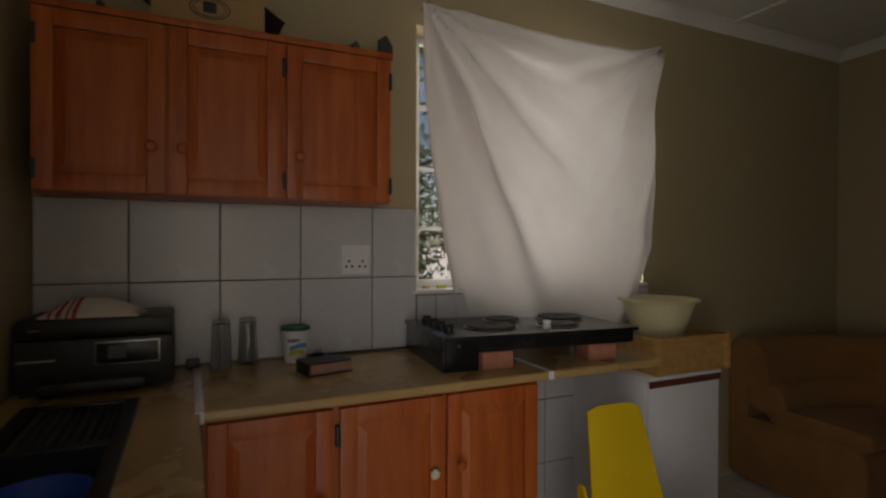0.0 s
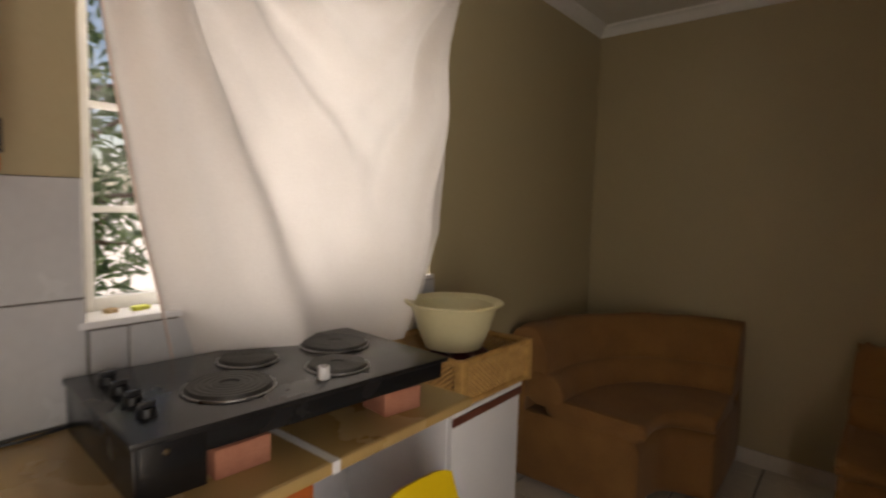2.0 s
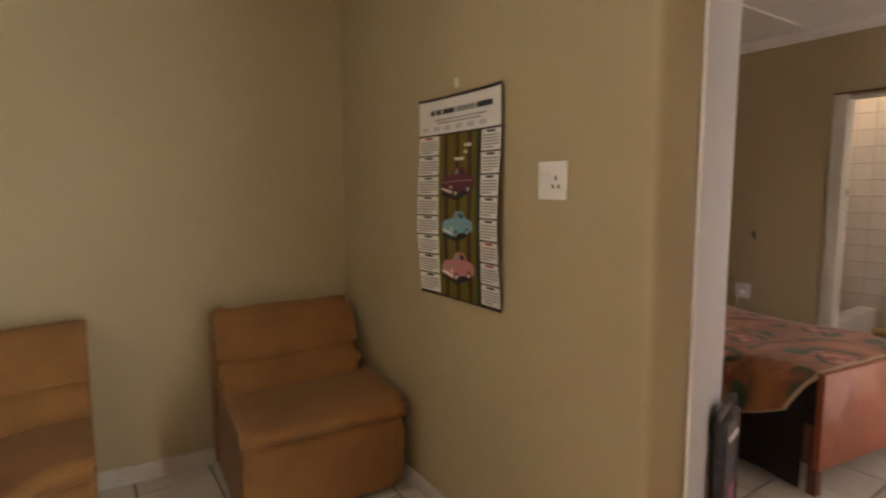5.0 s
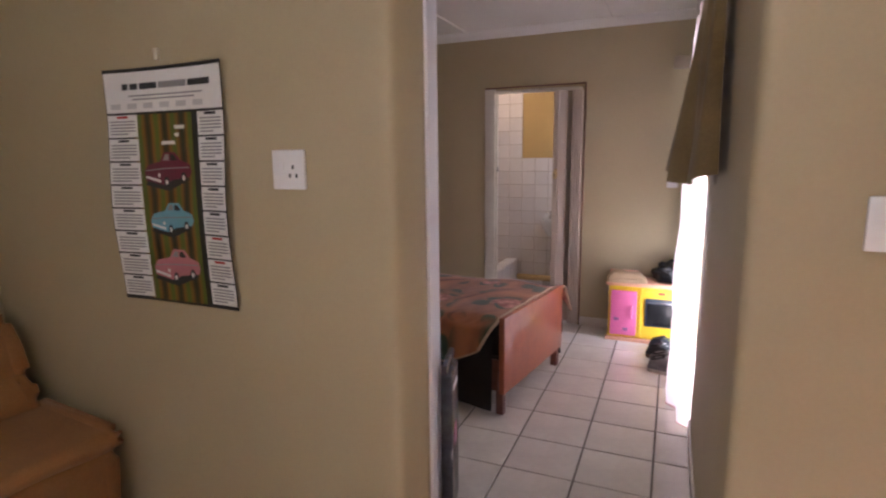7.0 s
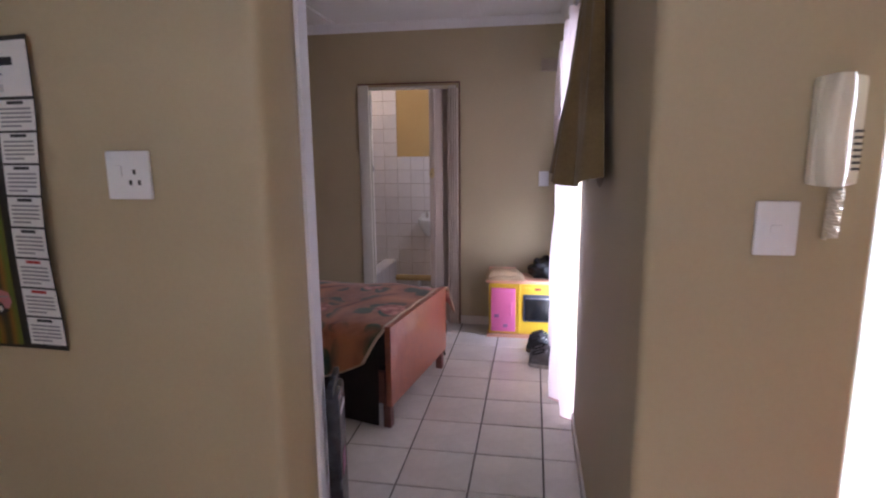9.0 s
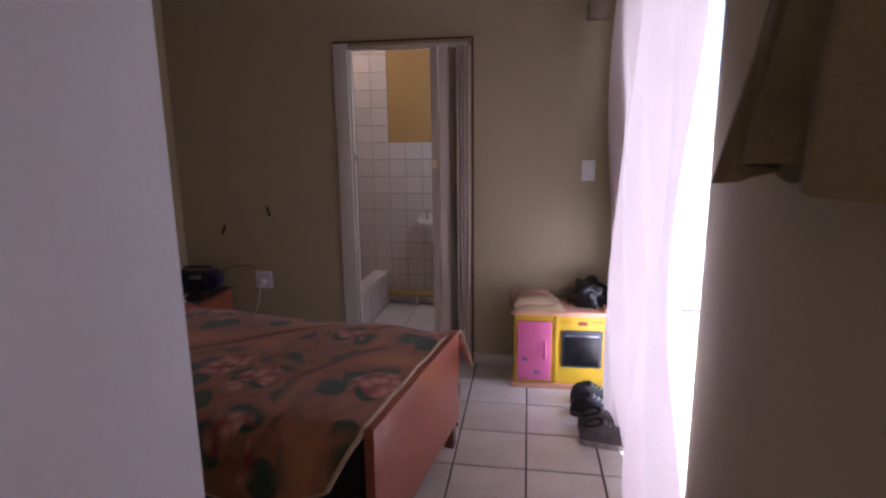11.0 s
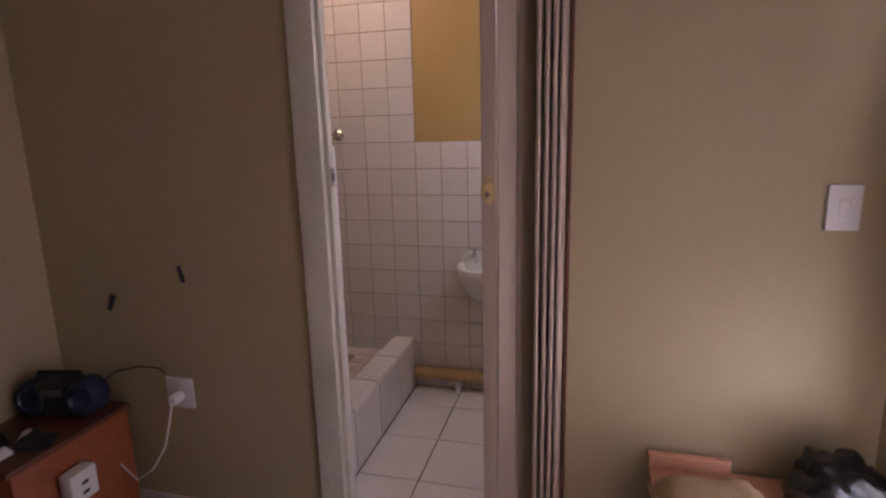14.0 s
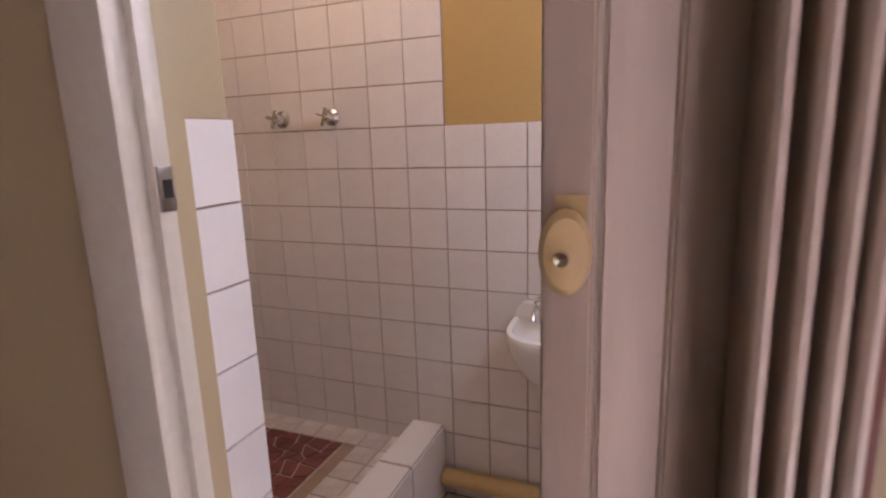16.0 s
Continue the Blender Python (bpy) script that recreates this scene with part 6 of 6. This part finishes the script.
def tile_mesh(w, h, d, material, r):
    key = (round(w, 3), round(h, 3), d, material.name)
    if key not in cache:
        bm = bmesh.new()
        a = [bm.verts.new(p) for p in ((-w / 2, -h / 2, 0), (w / 2, -h / 2, 0), (w / 2, h / 2, 0), (-w / 2, h / 2, 0))]
        b = [bm.verts.new((v.co.x, v.co.y, d - r)) for v in a]
        c = [bm.verts.new((v.co.x - math.copysign(r, v.co.x), v.co.y - math.copysign(r, v.co.y), d)) for v in a]
        for i in range(4):
            j = (i + 1) % 4
            bm.faces.new((a[i], a[j], b[j], b[i]))
            bm.faces.new((b[i], b[j], c[j], c[i]))
        bm.faces.new(c)
        me = bpy.data.meshes.new("tile")
        bm.to_mesh(me)
        bm.free()
        me.materials.append(material)
        cache[key] = me
    return cache[key]


AXES = {"floor": Matrix.Identity(3), "south": Matrix(((1, 0, 0), (0, 0, -1), (0, 1, 0))), "north": Matrix(((-1, 0, 0), (0, 0, 1), (0, 1, 0))), "west": Matrix(((0, 0, -1), (-1, 0, 0), (0, 1, 0))), "east": Matrix(((0, 0, 1), (1, 0, 0), (0, 1, 0)))}


def tile_field(parent, facing, origin, us, vs, material, d=0.008, gap=0.005, r=0.0015, skip=None, jitter=0.0):
    """Tiles between grid lines us and vs on a plane that faces a side; origin fixes the plane."""
    rnd = random.Random(len(us) * 31 + len(vs))
    m3 = AXES[facing]
    inv = parent.matrix_world.inverted()
    for u0, u1 in zip(us, us[1:]):
        for v0, v1 in zip(vs, vs[1:]):
            if u1 - u0 < 0.02 or v1 - v0 < 0.02 or (skip and skip((u0 + u1) / 2, (v0 + v1) / 2)):
                continue
            uc, vc = (u0 + u1) / 2, (v0 + v1) / 2
            if facing == "floor":
                loc = (uc, vc, origin)
            elif facing in ("south", "north"):
                loc = (uc, origin, vc)
            else:
                loc = (origin, uc, vc)
            o = new("tile", tile_mesh(u1 - u0 - gap, v1 - v0 - gap, d, material, r))
            tilt = Matrix.Rotation(rnd.uniform(-jitter, jitter), 3, "X") @ Matrix.Rotation(rnd.uniform(-jitter, jitter), 3, "Y")
            o.matrix_world = Matrix.Translation(loc) @ (m3 @ tilt).to_4x4()
            o.parent = parent
            o.matrix_parent_inverse = inv


def lines(a, b, start, step):
    """Grid lines inside a..b with the cut pieces at both ends."""
    first = start + math.ceil((a - start) / step) * step
    out = [a]
    x = first
    while x < b - 1e-6:
        if x > a + 0.012:
            out.append(x)
        x += step
    if b - out[-1] < 0.012:
        out.pop()
    return out + [b]


T = 0.333
bpy.context.view_layer.update()
tile_field(floor, "floor", -0.006, lines(XW, 5.70, 5.465, T), lines(1.31, YN, 2.522, T), FLOORTILE, gap=0.009, jitter=0.0012)
tile_field(floor, "floor", -0.006, lines(X1, 5.56, 3.55, 0.329), lines(YS, 1.31, -1.03, 0.305), FLOORTILE, gap=0.009, jitter=0.0012)
tile_field(floor, "floor", -0.006, lines(3.22, 4.47, 4.19, T), lines(YF, YS, -2.6, T), BATHTILE, gap=0.006, jitter=0.001)
sp = structure("splashback", B(XW + 0.001, 2.639, YN - 0.004, YN - 0.0005, 0.8, 1.49), WALLGROUT, "pale grey kitchen wall tiles with dark joints")
tile_field(sp, "south", YN - 0.004, lines(XW + 0.002, 2.638, 2.442, 0.290), [0.905, 1.203, 1.49], WALLTILE, d=0.006, gap=0.005, jitter=0.001)
sp2_ = structure("splashback_low", B(2.639, 3.98, YN - 0.004, YN - 0.0005, 0.0, 1.124), WALLGROUT, "pale grey tiles under the window and worktop")
tile_field(sp2_, "south", YN - 0.004, lines(2.642, 3.978, 2.732, 0.290), [0.0, 0.29, 0.598, 0.869], WALLTILE, d=0.006, gap=0.005, jitter=0.001)
tile_field(sp2_, "south", YN - 0.004, lines(2.642, 3.978, 2.732, 0.290), [0.905, 1.122], WALLTILE, d=0.006, gap=0.005, jitter=0.001)
S = 0.1465
bw1 = structure("bath_tile_wall", B(3.221, 5.559, YF - 0.0115, YF - 0.006, 0.0, 1.439), BATHGROUT, "white square bathroom wall tiles with brown joints")
tile_field(bw1, "north", YF - 0.006, lines(3.222, 5.558, 4.435, S), lines(0.0, 1.439, 1.439, S), BATHTILE, d=0.006, gap=0.004, r=0.001, jitter=0.0025)
bw2 = structure("shower_tile_wall", B(4.435, 5.559, YF - 0.0115, YF - 0.006, 1.4395, HB), BATHGROUT, "white square shower tiles up to the ceiling")
tile_field(bw2, "north", YF - 0.006, lines(4.436, 5.558, 4.435, S), lines(1.439, HB - 0.002, 1.439, S), BATHTILE, d=0.006, gap=0.004, r=0.001, jitter=0.0025)
bw3 = structure("return_tiles", B(4.4395, 4.4465, -2.159, -1.989, 0.0, 1.439), BATHGROUT, "white tiles on the end of the shower wall")
tile_field(bw3, "west", 4.4395, [-2.161, -1.988], lines(0.0, 1.439, 1.439, S), CERAMIC, d=0.006, gap=0.004, r=0.001, jitter=0.002)
SHOWERTILE = mat("stained_shower_tile", (0.66, 0.58, 0.52), (0.48, 0.40, 0.34), 0.5, 9, 50, 0.01, vary=0.06)
kerb = structure("shower_kerb", B(4.476, 4.60, YF, -2.162, 0.0, 0.294), GROUT, "tiled shower kerb")
tile_field(kerb, "floor", 0.294, [4.472, 4.606], lines(YF, -2.162, -2.87, 0.3), BATHTILE, d=0.007, gap=0.010)
tile_field(kerb, "west", 4.476, lines(YF, -2.162, -2.87, 0.3), [0.0, 0.298], BATHTILE, d=0.006, gap=0.010)
shower = structure("shower_floor", B(4.601, 5.559, YF, -2.162, 0.0, 0.20), BATHGROUT, "stained small shower floor tiles round a red stone mosaic")
tile_field(shower, "floor", 0.20, lines(4.602, 5.558, 4.602, 0.105), lines(YF, -2.165, -3.06, 0.105), SHOWERTILE, d=0.006, gap=0.005, jitter=0.003, skip=lambda x, y: x > 4.86 and y > -3.07)
mos = bmesh.new()
rnd = random.Random(4)
N = 10
gx, gy = (5.55 - 4.87) / N, 0.885 / 14
grid = {(i, j): (4.87 + gx * i + (rnd.uniform(-0.4, 0.4) * gx if 0 < i < N else 0), -3.06 + gy * j + (rnd.uniform(-0.4, 0.4) * gy if 0 < j < 14 else 0)) for i in range(N + 1) for j in range(15)}
for i in range(N):
    for j in range(14):
        q = [Vector(grid[k]) for k in ((i, j), (i + 1, j), (i + 1, j + 1), (i, j + 1))]
        for tri in (((0, 1, 2), (0, 2, 3)) if rnd.random() < 0.35 else ((0, 1, 2, 3),)):
            pts = [q[k] for k in tri]
            c = sum(pts, Vector((0, 0))) / len(pts)
            pts = [c + (p - c) * 0.86 for p in pts]
            prism(mos, [tuple(p) for p in pts], 2, 0.2005, 0.2065)
MOSAIC = mat("red_brown_stone", (0.24, 0.07, 0.05), (0.12, 0.035, 0.03), 0.65, 12, 60, 0.02)
part("mosaic_bed", B(4.865, 5.556, -3.065, -2.165, 0.2001, 0.2015), mat("pale_mortar", (0.5, 0.42, 0.36), (0.4, 0.33, 0.27), 0.9, 12, 90, 0.03), shower, "pale mortar bed")
mo = part("mosaic", mos, MOSAIC, shower, "dark red broken-stone mosaic", smooth=False)
mo["kind"] = "stuff"
